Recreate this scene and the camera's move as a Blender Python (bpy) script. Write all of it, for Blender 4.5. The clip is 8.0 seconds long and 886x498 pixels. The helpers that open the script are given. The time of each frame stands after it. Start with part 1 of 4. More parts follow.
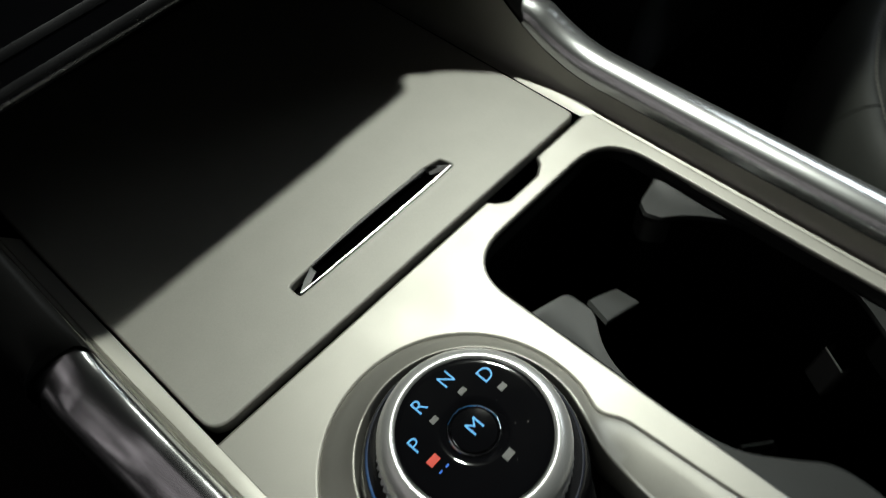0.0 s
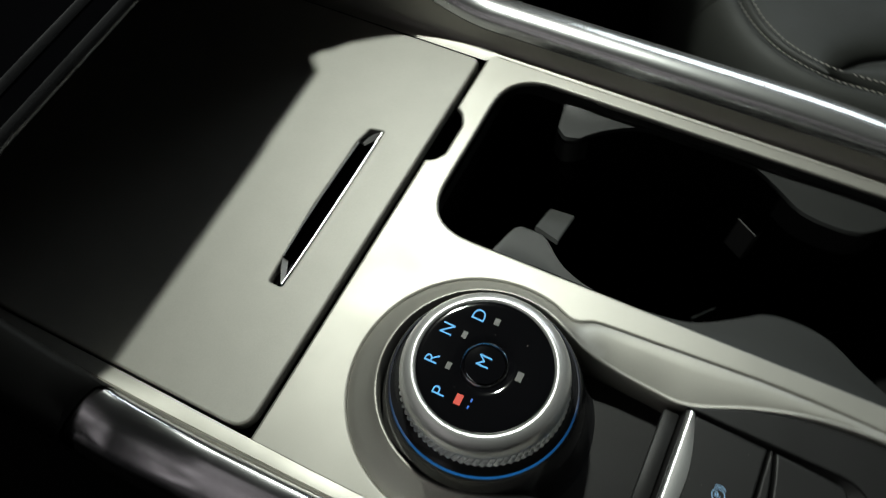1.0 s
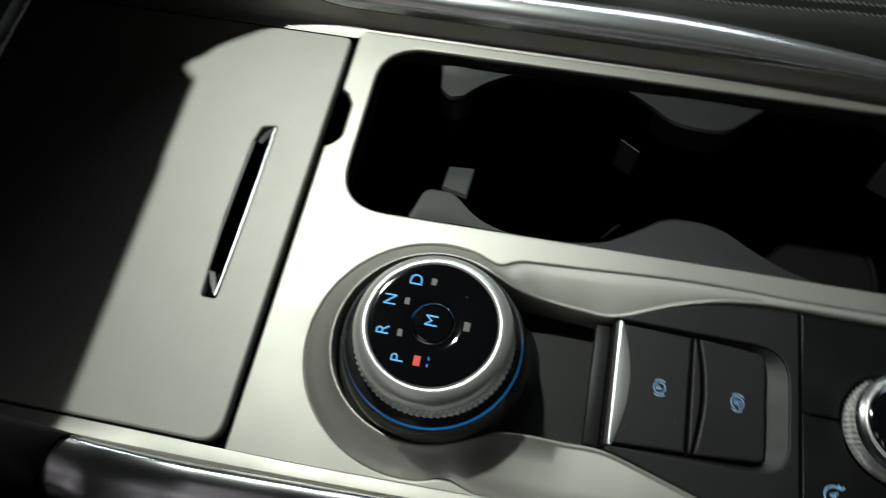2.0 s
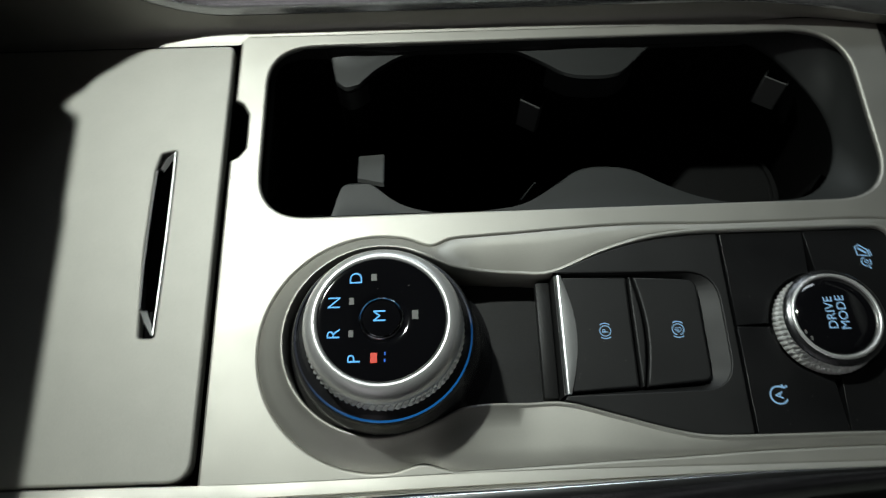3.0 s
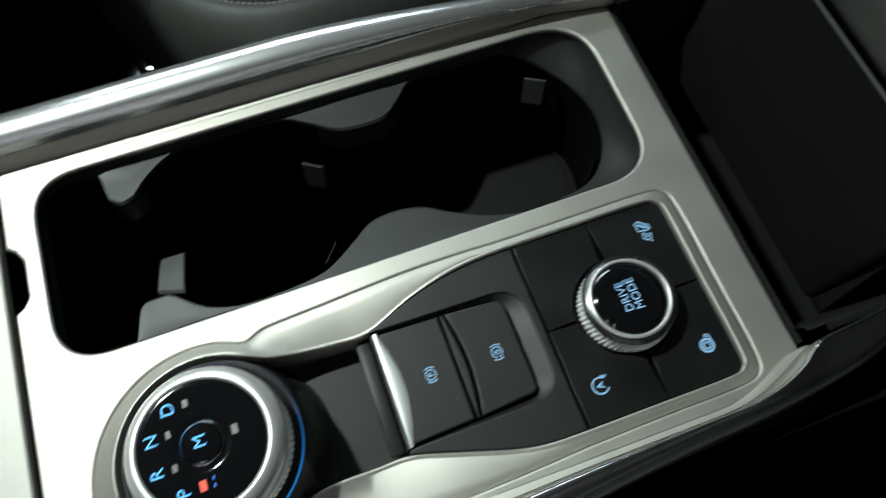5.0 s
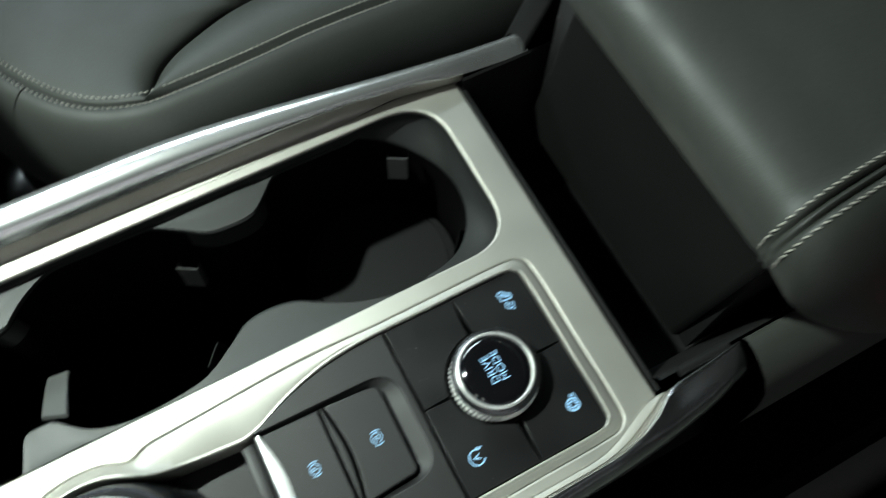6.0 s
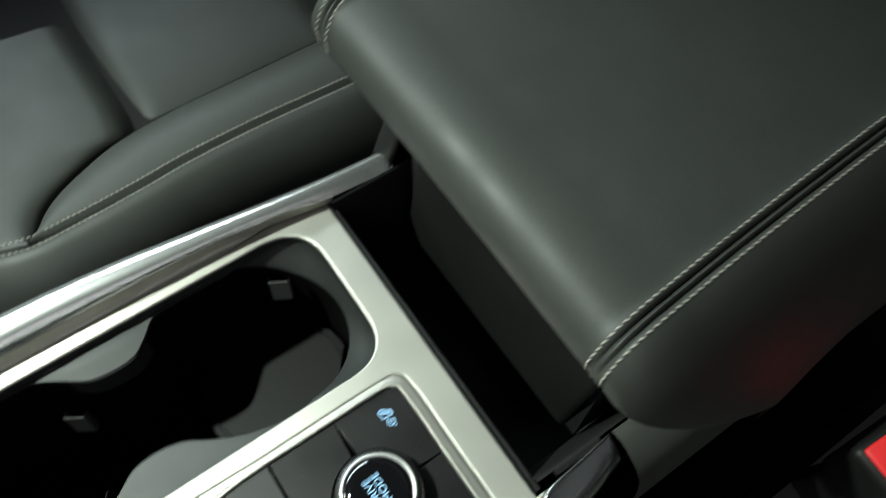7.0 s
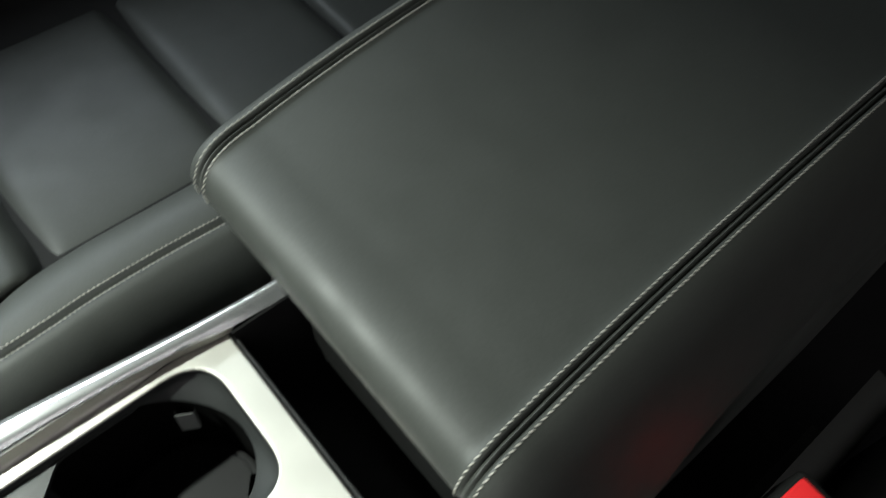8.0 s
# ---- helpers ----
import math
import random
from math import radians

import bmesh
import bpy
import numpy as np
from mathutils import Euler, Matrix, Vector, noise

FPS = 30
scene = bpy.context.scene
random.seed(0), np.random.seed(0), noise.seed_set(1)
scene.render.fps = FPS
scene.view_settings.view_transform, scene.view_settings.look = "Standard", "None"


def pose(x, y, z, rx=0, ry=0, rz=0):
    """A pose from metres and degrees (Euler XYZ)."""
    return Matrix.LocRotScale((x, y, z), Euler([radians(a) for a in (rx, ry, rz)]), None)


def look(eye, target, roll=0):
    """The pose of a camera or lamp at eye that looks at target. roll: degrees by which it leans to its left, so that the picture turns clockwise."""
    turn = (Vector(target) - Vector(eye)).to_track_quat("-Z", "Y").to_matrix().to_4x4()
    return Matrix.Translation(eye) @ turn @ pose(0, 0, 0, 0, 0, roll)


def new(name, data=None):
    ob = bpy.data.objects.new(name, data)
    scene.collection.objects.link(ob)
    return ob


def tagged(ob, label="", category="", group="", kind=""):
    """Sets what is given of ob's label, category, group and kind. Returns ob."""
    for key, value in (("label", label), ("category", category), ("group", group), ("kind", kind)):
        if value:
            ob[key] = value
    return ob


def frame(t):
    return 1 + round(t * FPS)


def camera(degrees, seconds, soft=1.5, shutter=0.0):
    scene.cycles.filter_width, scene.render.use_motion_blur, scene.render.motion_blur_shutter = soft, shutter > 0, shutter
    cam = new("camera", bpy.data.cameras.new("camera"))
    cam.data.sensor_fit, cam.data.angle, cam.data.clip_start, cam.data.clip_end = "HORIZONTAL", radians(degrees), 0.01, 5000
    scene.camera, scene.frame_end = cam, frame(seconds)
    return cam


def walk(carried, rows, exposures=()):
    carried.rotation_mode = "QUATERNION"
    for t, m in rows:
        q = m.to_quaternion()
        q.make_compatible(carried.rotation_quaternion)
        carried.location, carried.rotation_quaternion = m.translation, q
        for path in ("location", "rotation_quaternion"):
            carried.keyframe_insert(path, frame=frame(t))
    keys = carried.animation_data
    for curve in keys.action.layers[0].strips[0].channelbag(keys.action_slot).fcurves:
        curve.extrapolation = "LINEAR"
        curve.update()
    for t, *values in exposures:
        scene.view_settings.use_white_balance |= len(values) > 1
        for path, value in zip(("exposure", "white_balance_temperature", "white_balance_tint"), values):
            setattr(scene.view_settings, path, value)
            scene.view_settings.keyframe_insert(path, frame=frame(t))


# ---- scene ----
cam = camera(60.47, 8.0, soft=1.1, shutter=0.75)
PATH = [
    (0, 0.0570, -0.0634, 0.2398, 35.71, 2.25, 42.61),
    (0.5, 0.0490, -0.0722, 0.2586, 31.75, 2.58, 35.18),
    (1, 0.0384, -0.0835, 0.2685, 29.90, 2.55, 26.72),
    (1.5, 0.0315, -0.0903, 0.2759, 28.19, 2.22, 19.18),
    (2, 0.0292, -0.0935, 0.2815, 26.92, 1.41, 11.58),
    (2.2, 0.0289, -0.0947, 0.2818, 26.34, 1.26, 8.63),
    (3.3, 0.0202, -0.0866, 0.2877, 24.21, 0.09, -4.95),
    (3.5, 0.0232, -0.0844, 0.2870, 24.22, -0.17, -6.97),
    (4, 0.0285, -0.0787, 0.2918, 23.96, -0.39, -11.59),
    (4.2, 0.0308, -0.0782, 0.2915, 23.94, -0.56, -13.22),
    (5.3, 0.0747, -0.0673, 0.3101, 23.55, -0.37, -22.52),
    (5.5, 0.0787, -0.0662, 0.3143, 24.01, -0.90, -24.22),
    (6, 0.1059, -0.0625, 0.3311, 24.55, -0.98, -27.85),
    (6.5, 0.1290, -0.0651, 0.3458, 26.37, -1.22, -31.61),
    (7, 0.1526, -0.0630, 0.3601, 28.38, -1.24, -34.77),
    (7.5, 0.1715, -0.0658, 0.3751, 30.81, -1.49, -38.05),
    (8, 0.1875, -0.0735, 0.3936, 33.58, -1.68, -40.53),
]
# camera path: seconds, metres, degrees
EXPOSE = [(0, -1.29, 6500, 10), (1.0, -1.29, 6450, 10), (2.2, -1.21, 6300, 10), (3.5, -1.14, 6250, 10), (4.2, -0.95, 6150, 9), (5.5, -0.13, 6050, 4), (6.5, 0.36, 6200, 1), (7.2, 0.52, 6250, 2), (8, 0.9, 6300, 8)]
walk(cam, [(t, pose(x, y, z, rx, ry, rz)) for t, x, y, z, rx, ry, rz in PATH], EXPOSE)

# ---- light ----
world = bpy.data.worlds.new("showroom")
scene.world = world
world.use_nodes = True
wn = world.node_tree.nodes
wl = world.node_tree.links
haze = wn.new("ShaderNodeTexNoise")
haze.inputs["Scale"].default_value, haze.inputs["Detail"].default_value = 4.5, 3
hall = wn.new("ShaderNodeValToRGB")
hall.color_ramp.elements[0].position, hall.color_ramp.elements[0].color = 0.56, (0.05, 0.05, 0.052, 1)
hall.color_ramp.elements[1].position, hall.color_ramp.elements[1].color = 0.74, (1.2, 1.2, 1.15, 1)
where = wn.new("ShaderNodeTexCoord")
wl.new(where.outputs["Generated"], haze.inputs["Vector"])
wl.new(haze.outputs["Fac"], hall.inputs["Fac"])
# an unseen bright patch added on the driver side for the rail to reflect
side, fall, tint, add = wn.new("ShaderNodeVectorMath"), wn.new("ShaderNodeMapRange"), wn.new("ShaderNodeVectorMath"), wn.new("ShaderNodeVectorMath")
side.operation, tint.operation, add.operation = "DOT_PRODUCT", "SCALE", "ADD"
side.inputs[1].default_value = (-0.38, -0.79, 0.48)
fall.inputs["From Min"].default_value, fall.inputs["From Max"].default_value = 0.83, 0.97
fall.inputs["To Min"].default_value, fall.inputs["To Max"].default_value = 0.0, 3.6
tint.inputs[0].default_value = (1.0, 0.92, 0.94)
wl.new(where.outputs["Generated"], side.inputs[0])
wl.new(side.outputs["Value"], fall.inputs["Value"])
patch, dim = wn.new("ShaderNodeMapRange"), wn.new("ShaderNodeMath")
patch.inputs["From Min"].default_value, patch.inputs["From Max"].default_value = 0.44, 0.62
patch.inputs["To Min"].default_value, patch.inputs["To Max"].default_value = 0.2, 1.6
dim.operation = "MULTIPLY"
wl.new(haze.outputs["Fac"], patch.inputs["Value"])
wl.new(patch.outputs["Result"], dim.inputs[0])
wl.new(fall.outputs["Result"], dim.inputs[1])
wl.new(dim.outputs["Value"], tint.inputs["Scale"])
wl.new(hall.outputs["Color"], add.inputs[0])
wl.new(tint.outputs["Vector"], add.inputs[1])
wl.new(add.outputs["Vector"], wn["Background"].inputs["Color"])
wn["Background"].inputs["Strength"].default_value = 0.19

# the lamp in the roof ahead of the passenger seat
lamp = new("map_lamp", bpy.data.lights.new("map_lamp", "AREA"))
lamp.data.shape, lamp.data.size, lamp.data.size_y = "RECTANGLE", 0.045, 0.03
lamp.data.energy = 1.4
lamp.data.spread = radians(50)
lamp.data.color = (0.945, 1.0, 0.90)
lamp.matrix_world = look((-0.315, 0.45, 0.86), (0.05, 0.04, 0.0))

# the bright hall outside the passenger window
hall_light = new("hall_light", bpy.data.lights.new("hall_light", "AREA"))
hall_light.data.shape, hall_light.data.size, hall_light.data.size_y = "RECTANGLE", 0.9, 0.14
hall_light.data.energy = 1.55
hall_light.data.spread = radians(86)
hall_light.data.color = (0.88, 0.97, 1.0)
hall_light.matrix_world = look((-0.02, 1.12, 0.66), (-0.02, 0.0, 0.0))
scene.view_settings.exposure = 0.0

# ---- helpers ----
MM = 0.001


def smooth(me, angle=35):
    for p in me.polygons:
        p.use_smooth = True
    me.set_sharp_from_angle(angle=radians(angle))
    return me


def part(name, bm, material, parent=None, label="", angle=35):
    """Links a bmesh, made in millimetres, as one mesh object."""
    if isinstance(bm, bmesh.types.BMesh):
        me = bpy.data.meshes.new(name)
        bmesh.ops.recalc_face_normals(bm, faces=bm.faces)
        bm.to_mesh(me)
        bm.free()
    else:
        me = bm
    me.transform(Matrix.Scale(MM, 4))
    smooth(me, angle)
    me.materials.append(material)
    ob = new(name, me)
    ob.parent = parent
    if label:
        tagged(ob, label)
    return ob


def thing(name, label, category, group="", kind="", at=(0, 0, 0)):
    ob = new(name)
    ob.empty_display_size = 0.01
    ob.location = (0, 0, 0)
    return tagged(ob, label, category, group, kind)


def rounded(corners, steps=6):
    """A closed outline through (x, y, radius) corners."""
    out, n = [], len(corners)
    for i, (x, y, r) in enumerate(corners):
        p = Vector((x, y))
        a = (Vector(corners[i - 1][:2]) - p)
        b = (Vector(corners[(i + 1) % n][:2]) - p)
        if r <= 0:
            out.append((x, y))
            continue
        half = a.angle(b) / 2
        d = min(r / math.tan(half), a.length * 0.49, b.length * 0.49)
        s, e = p + a.normalized() * d, p + b.normalized() * d
        for k in range(steps + 1):
            t = k / steps
            q = s * (1 - t) ** 2 + p * 2 * t * (1 - t) * 1.0 + e * t * t
            out.append((q.x, q.y))
    return out


def spline(points, per=6, closed=True):
    """Catmull-Rom through points of any size."""
    pts = [np.array(p, float) for p in points]
    n = len(pts)
    out = []
    for i in range(n if closed else n - 1):
        g = (lambda k: pts[k % n]) if closed else (lambda k: pts[min(max(k, 0), n - 1)])
        a, b, c, d = g(i - 1), g(i), g(i + 1), g(i + 2)
        for k in range(per):
            t = k / per
            out.append(tuple(0.5 * (2 * b + (c - a) * t + (2 * a - 5 * b + 4 * c - d) * t * t + (3 * b - a - 3 * c + d) * t ** 3)))
    if not closed:
        out.append(tuple(pts[-1]))
    return out


def plate(outlines, z0, z1, bevel=0.0, res=2):
    """A flat plate between two heights: first outline outside, the others holes. Its edges are rounded by bevel."""
    cu = bpy.data.curves.new("plate", "CURVE")
    cu.dimensions, cu.fill_mode = "2D", "BOTH"
    cu.extrude = max((z1 - z0) / 2 - bevel, 0.0)
    cu.bevel_depth, cu.bevel_resolution, cu.offset = bevel, res, -bevel
    for outline in outlines:
        sp = cu.splines.new("POLY")
        sp.points.add(len(outline) - 1)
        for p, (x, y) in zip(sp.points, outline):
            p.co = (x, y, 0, 1)
        sp.use_cyclic_u = True
    ob = bpy.data.objects.new("plate", cu)
    me = bpy.data.meshes.new_from_object(ob)
    bpy.data.objects.remove(ob)
    bpy.data.curves.remove(cu)
    me.transform(Matrix.Translation((0, 0, (z0 + z1) / 2)))
    return me


def writing(text, x, y, z, size, turn=90, thick=0.08, align="CENTER", space=1.0, bold=0.0):
    cu = bpy.data.curves.new("text", "FONT")
    cu.body, cu.size, cu.extrude, cu.align_x, cu.align_y, cu.space_line = text, size, thick, align, "CENTER", space
    cu.offset = bold
    cu.resolution_u = 4
    ob = bpy.data.objects.new("text", cu)
    me = bpy.data.meshes.new_from_object(ob)
    bpy.data.objects.remove(ob)
    bpy.data.curves.remove(cu)
    me.transform(Matrix.Translation((x, y, z)) @ Matrix.Rotation(radians(turn), 4, "Z"))
    return me


def loft(rings, closed=True, cap=False):
    """A skin over rings of equal length."""
    bm = bmesh.new()
    rows = [[bm.verts.new(p) for p in ring] for ring in rings]
    n = len(rows[0])
    for a, b in zip(rows, rows[1:]):
        for i in range(n if closed else n - 1):
            j = (i + 1) % n
            bm.faces.new((a[i], a[j], b[j], b[i]))
    if cap:
        bm.faces.new(rows[0])
        bm.faces.new(rows[-1])
    return bm


def lathe(profile, cx, cy, steps=96, cap=False):
    return loft([[(cx + r * math.cos(2 * math.pi * k / steps), cy + r * math.sin(2 * math.pi * k / steps), z) for k in range(steps)] for r, z in profile], cap=cap)


def box(x0, x1, y0, y1, z0, z1, bevel=0.0, seg=2):
    bm = bmesh.new()
    bmesh.ops.create_cube(bm, size=1, matrix=Matrix.Translation(((x0 + x1) / 2, (y0 + y1) / 2, (z0 + z1) / 2)) @ Matrix.Diagonal((x1 - x0, y1 - y0, z1 - z0, 1)))
    if bevel:
        bmesh.ops.bevel(bm, geom=bm.edges[:], offset=bevel, segments=seg, profile=0.5, affect="EDGES")
    return bm


def arc_band(cx, cy, r0, r1, a0, a1, z0, z1, steps=20):
    """A flat curved stroke."""
    full = abs(a1 - a0) >= 360
    ang = [radians(a0 + (a1 - a0) * k / steps) for k in range(steps + 1)]
    rings = [[(cx + r * math.cos(a), cy + r * math.sin(a), z) for r, z in ((r0, z0), (r0, z1), (r1, z1), (r1, z0))] for a in ang]
    return loft(rings, closed=True, cap=not full)


def merge(*meshes):
    """Joins meshes or bmeshes into one bmesh."""
    bm = bmesh.new()
    for m in meshes:
        if isinstance(m, bmesh.types.BMesh):
            me = bpy.data.meshes.new("tmp")
            m.to_mesh(me)
            m.free()
        else:
            me = m
        bm.from_mesh(me)
        bpy.data.meshes.remove(me)
    return bm


def step(a, b, x):
    t = min(max((x - a) / (b - a), 0), 1)
    return t * t * (3 - 2 * t)


# ---- materials ----
def material(name, base, rough, metal=0.0, grain=0.0, scale=900.0, bump=0.0, bump_scale=1500.0, rough_var=0.0, coat=0.0, spec=0.5, dust=0.0):
    m = bpy.data.materials.new(name)
    m.use_nodes = True
    nt = m.node_tree
    b = nt.nodes["Principled BSDF"]
    b.inputs["Base Color"].default_value = (*base, 1)
    b.inputs["Roughness"].default_value = rough
    b.inputs["Metallic"].default_value = metal
    b.inputs["Specular IOR Level"].default_value = spec
    b.inputs["Coat Weight"].default_value = coat
    b.inputs["Coat Roughness"].default_value = 0.05
    co = nt.nodes.new("ShaderNodeTexCoord")
    if grain:
        n = nt.nodes.new("ShaderNodeTexNoise")
        n.inputs["Scale"].default_value, n.inputs["Detail"].default_value = scale, 3
        big = nt.nodes.new("ShaderNodeTexNoise")
        big.inputs["Scale"].default_value, big.inputs["Detail"].default_value = scale / 40, 4
        mix = nt.nodes.new("ShaderNodeMix")
        mix.data_type = "FLOAT"
        mix.inputs["Factor"].default_value = 0.4
        ramp = nt.nodes.new("ShaderNodeMapRange")
        ramp.inputs["From Min"].default_value, ramp.inputs["From Max"].default_value = 0.3, 0.7
        ramp.inputs["To Min"].default_value, ramp.inputs["To Max"].default_value = 1 - grain, 1 + grain
        mul = nt.nodes.new("ShaderNodeVectorMath")
        mul.operation = "SCALE"
        mul.inputs[0].default_value = base
        nt.links.new(co.outputs["Object"], n.inputs["Vector"])
        nt.links.new(co.outputs["Object"], big.inputs["Vector"])
        nt.links.new(n.outputs["Fac"], mix.inputs["A"])
        nt.links.new(big.outputs["Fac"], mix.inputs["B"])
        nt.links.new(mix.outputs["Result"], ramp.inputs["Value"])
        nt.links.new(ramp.outputs["Result"], mul.inputs["Scale"])
        nt.links.new(mul.outputs["Vector"], b.inputs["Base Color"])
    if rough_var:
        n = nt.nodes.new("ShaderNodeTexNoise")
        n.inputs["Scale"].default_value, n.inputs["Detail"].default_value = 45, 5
        r = nt.nodes.new("ShaderNodeMapRange")
        r.inputs["From Min"].default_value, r.inputs["From Max"].default_value = 0.3, 0.7
        r.inputs["To Min"].default_value, r.inputs["To Max"].default_value = rough - rough_var, rough + rough_var
        nt.links.new(co.outputs["Object"], n.inputs["Vector"])
        nt.links.new(n.outputs["Fac"], r.inputs["Value"])
        nt.links.new(r.outputs["Result"], b.inputs["Roughness"])
    if bump:
        n = nt.nodes.new("ShaderNodeTexNoise")
        n.inputs["Scale"].default_value, n.inputs["Detail"].default_value = bump_scale, 2
        bp = nt.nodes.new("ShaderNodeBump")
        bp.inputs["Strength"].default_value, bp.inputs["Distance"].default_value = bump, 0.0002
        nt.links.new(co.outputs["Object"], n.inputs["Vector"])
        nt.links.new(n.outputs["Fac"], bp.inputs["Height"])
        nt.links.new(bp.outputs["Normal"], b.inputs["Normal"])
    return m


def leather(name, base, rough):
    """Pebbled grain with soft folds."""
    m = material(name, base, rough, grain=0.12, scale=700, rough_var=0.05)
    nt = m.node_tree
    b = nt.nodes["Principled BSDF"]
    co = nt.nodes.new("ShaderNodeTexCoord")
    v = nt.nodes.new("ShaderNodeTexVoronoi")
    v.feature = "DISTANCE_TO_EDGE"
    v.inputs["Scale"].default_value = 900
    n = nt.nodes.new("ShaderNodeTexNoise")
    n.inputs["Scale"].default_value, n.inputs["Detail"].default_value = 60, 4
    b1, b2 = nt.nodes.new("ShaderNodeBump"), nt.nodes.new("ShaderNodeBump")
    b1.inputs["Strength"].default_value, b1.inputs["Distance"].default_value = 0.35, 0.0002
    b2.inputs["Strength"].default_value, b2.inputs["Distance"].default_value = 0.15, 0.0008
    nt.links.new(co.outputs["Object"], v.inputs["Vector"])
    nt.links.new(co.outputs["Object"], n.inputs["Vector"])
    nt.links.new(v.outputs["Distance"], b1.inputs["Height"])
    nt.links.new(n.outputs["Fac"], b2.inputs["Height"])
    nt.links.new(b2.outputs["Normal"], b1.inputs["Normal"])
    nt.links.new(b1.outputs["Normal"], b.inputs["Normal"])
    return m


def glow_round(name, colour, low, high, near):
    """A light guide that is brightest where its lamp sits, on the side that near points to."""
    m = bpy.data.materials.new(name)
    m.use_nodes = True
    nt = m.node_tree
    b = nt.nodes["Principled BSDF"]
    b.inputs["Base Color"].default_value = (0.02, 0.02, 0.03, 1)
    b.inputs["Emission Color"].default_value = (*colour, 1)
    co, dot, fit = nt.nodes.new("ShaderNodeTexCoord"), nt.nodes.new("ShaderNodeVectorMath"), nt.nodes.new("ShaderNodeMapRange")
    dot.operation = "DOT_PRODUCT"
    dot.inputs[1].default_value = near
    fit.inputs["From Min"].default_value, fit.inputs["From Max"].default_value = 0.004, 0.031
    fit.inputs["To Min"].default_value, fit.inputs["To Max"].default_value = low, high
    nt.links.new(co.outputs["Object"], dot.inputs[0])
    nt.links.new(dot.outputs["Value"], fit.inputs["Value"])
    nt.links.new(fit.outputs["Result"], b.inputs["Emission Strength"])
    return m


def glowing(name, colour, strength):
    m = bpy.data.materials.new(name)
    m.use_nodes = True
    b = m.node_tree.nodes["Principled BSDF"]
    b.inputs["Base Color"].default_value = (*[c * 0.3 for c in colour], 1)
    b.inputs["Emission Color"].default_value = (*colour, 1)
    b.inputs["Emission Strength"].default_value = strength
    return m


LIDPAINT = material("matte_silver_paint", (0.475, 0.464, 0.427), 0.56, metal=0.4, grain=0.06, scale=2500, bump=0.10, bump_scale=2500, rough_var=0.008)
SATIN = material("satin_silver_paint", (0.47, 0.458, 0.42), 0.50, metal=0.80, grain=0.05, scale=2500, bump=0.06, bump_scale=3000, rough_var=0.03)
CHROME = material("bright_chrome", (0.78, 0.78, 0.78), 0.07, metal=1.0, rough_var=0.02)
RAIL = material("satin_chrome", (0.82, 0.83, 0.83), 0.26, metal=0.9, rough_var=0.008)
POLISHED = material("polished_chrome", (0.78, 0.79, 0.80), 0.23, metal=1.0, rough_var=0.02, grain=0.05, scale=400)
RING = material("brushed_ring_metal", (0.90, 0.90, 0.89), 0.33, metal=0.72, rough_var=0.02)
# chrome whose dark colour stands for the dark surroundings it mirrors
DARK_REFLECTION = material("chrome_dark_reflection", (0.06, 0.06, 0.065), 0.07, metal=1.0, rough_var=0.02)
KNURL = material("knurled_chrome", (0.92, 0.92, 0.91), 0.30, metal=0.40, rough_var=0.03)
DARK_METAL = material("smoked_metal", (0.10, 0.10, 0.105), 0.28, metal=0.9, rough_var=0.04)
GLOSS = material("piano_black", (0.004, 0.004, 0.005), 0.06, coat=0.6, rough_var=0.02)
PLASTIC = material("grained_black_plastic", (0.014, 0.014, 0.014), 0.45, grain=0.15, scale=1500, bump=0.25, bump_scale=2200, rough_var=0.05, spec=0.25)
TRAY = material("smooth_grey_black_plastic", (0.024, 0.0255, 0.025), 0.5, grain=0.08, scale=1500, bump=0.12, bump_scale=2500, rough_var=0.05, spec=0.35)
SOFT = material("soft_touch_black", (0.010, 0.010, 0.0102), 0.52, grain=0.10, scale=2000, bump=0.12, bump_scale=3000, rough_var=0.05, spec=0.4)
PANEL = material("satin_black_panel", (0.006, 0.006, 0.0065), 0.40, grain=0.10, scale=2000, rough_var=0.06, spec=0.35)
SMOKED = material("smoked_gloss_plastic", (0.022, 0.022, 0.024), 0.2, rough_var=0.04)
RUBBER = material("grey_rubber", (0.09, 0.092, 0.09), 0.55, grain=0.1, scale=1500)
CUP_RUBBER = material("black_cup_rubber", (0.006, 0.006, 0.006), 0.6, grain=0.2, scale=1500, bump=0.3, bump_scale=2000, spec=0.2)
MAT = material("black_woven_panel", (0.006, 0.0062, 0.0058), 0.85, grain=0.35, scale=1200, bump=0.8, bump_scale=1600, spec=0.15)
LEATHER = leather("black_leather", (0.043, 0.0455, 0.0405), 0.55)
# near-black: the shade down in the cup wells is put into this colour
CUPWALL = material("shaded_black", (0.0028, 0.0028, 0.0027), 0.7, grain=0.15, scale=1500, rough_var=0.05, spec=0.05)
THREAD = material("grey_thread", (0.42, 0.405, 0.355), 0.8, grain=0.2, scale=3000)
CARPET = material("black_carpet", (0.012, 0.012, 0.012), 0.95, grain=0.4, scale=1500, bump=0.8, bump_scale=900)
LINER = material("grey_headliner", (0.62, 0.62, 0.60), 0.95, grain=0.12, scale=900)
CYAN = glowing("cyan_backlight", (0.10, 0.50, 1.0), 1.6)
ICE = glowing("pale_blue_backlight", (0.38, 0.68, 1.0), 0.75)
BLUE = glowing("blue_indicator", (0.02, 0.22, 1.0), 1.0)
BLUE_RING = glow_round("blue_light_ring", (0.03, 0.34, 1.0), 0.01, 0.62, (0.42, -0.91, 0))
RED_LED = glowing("red_marker", (1.0, 0.07, 0.03), 1.0)
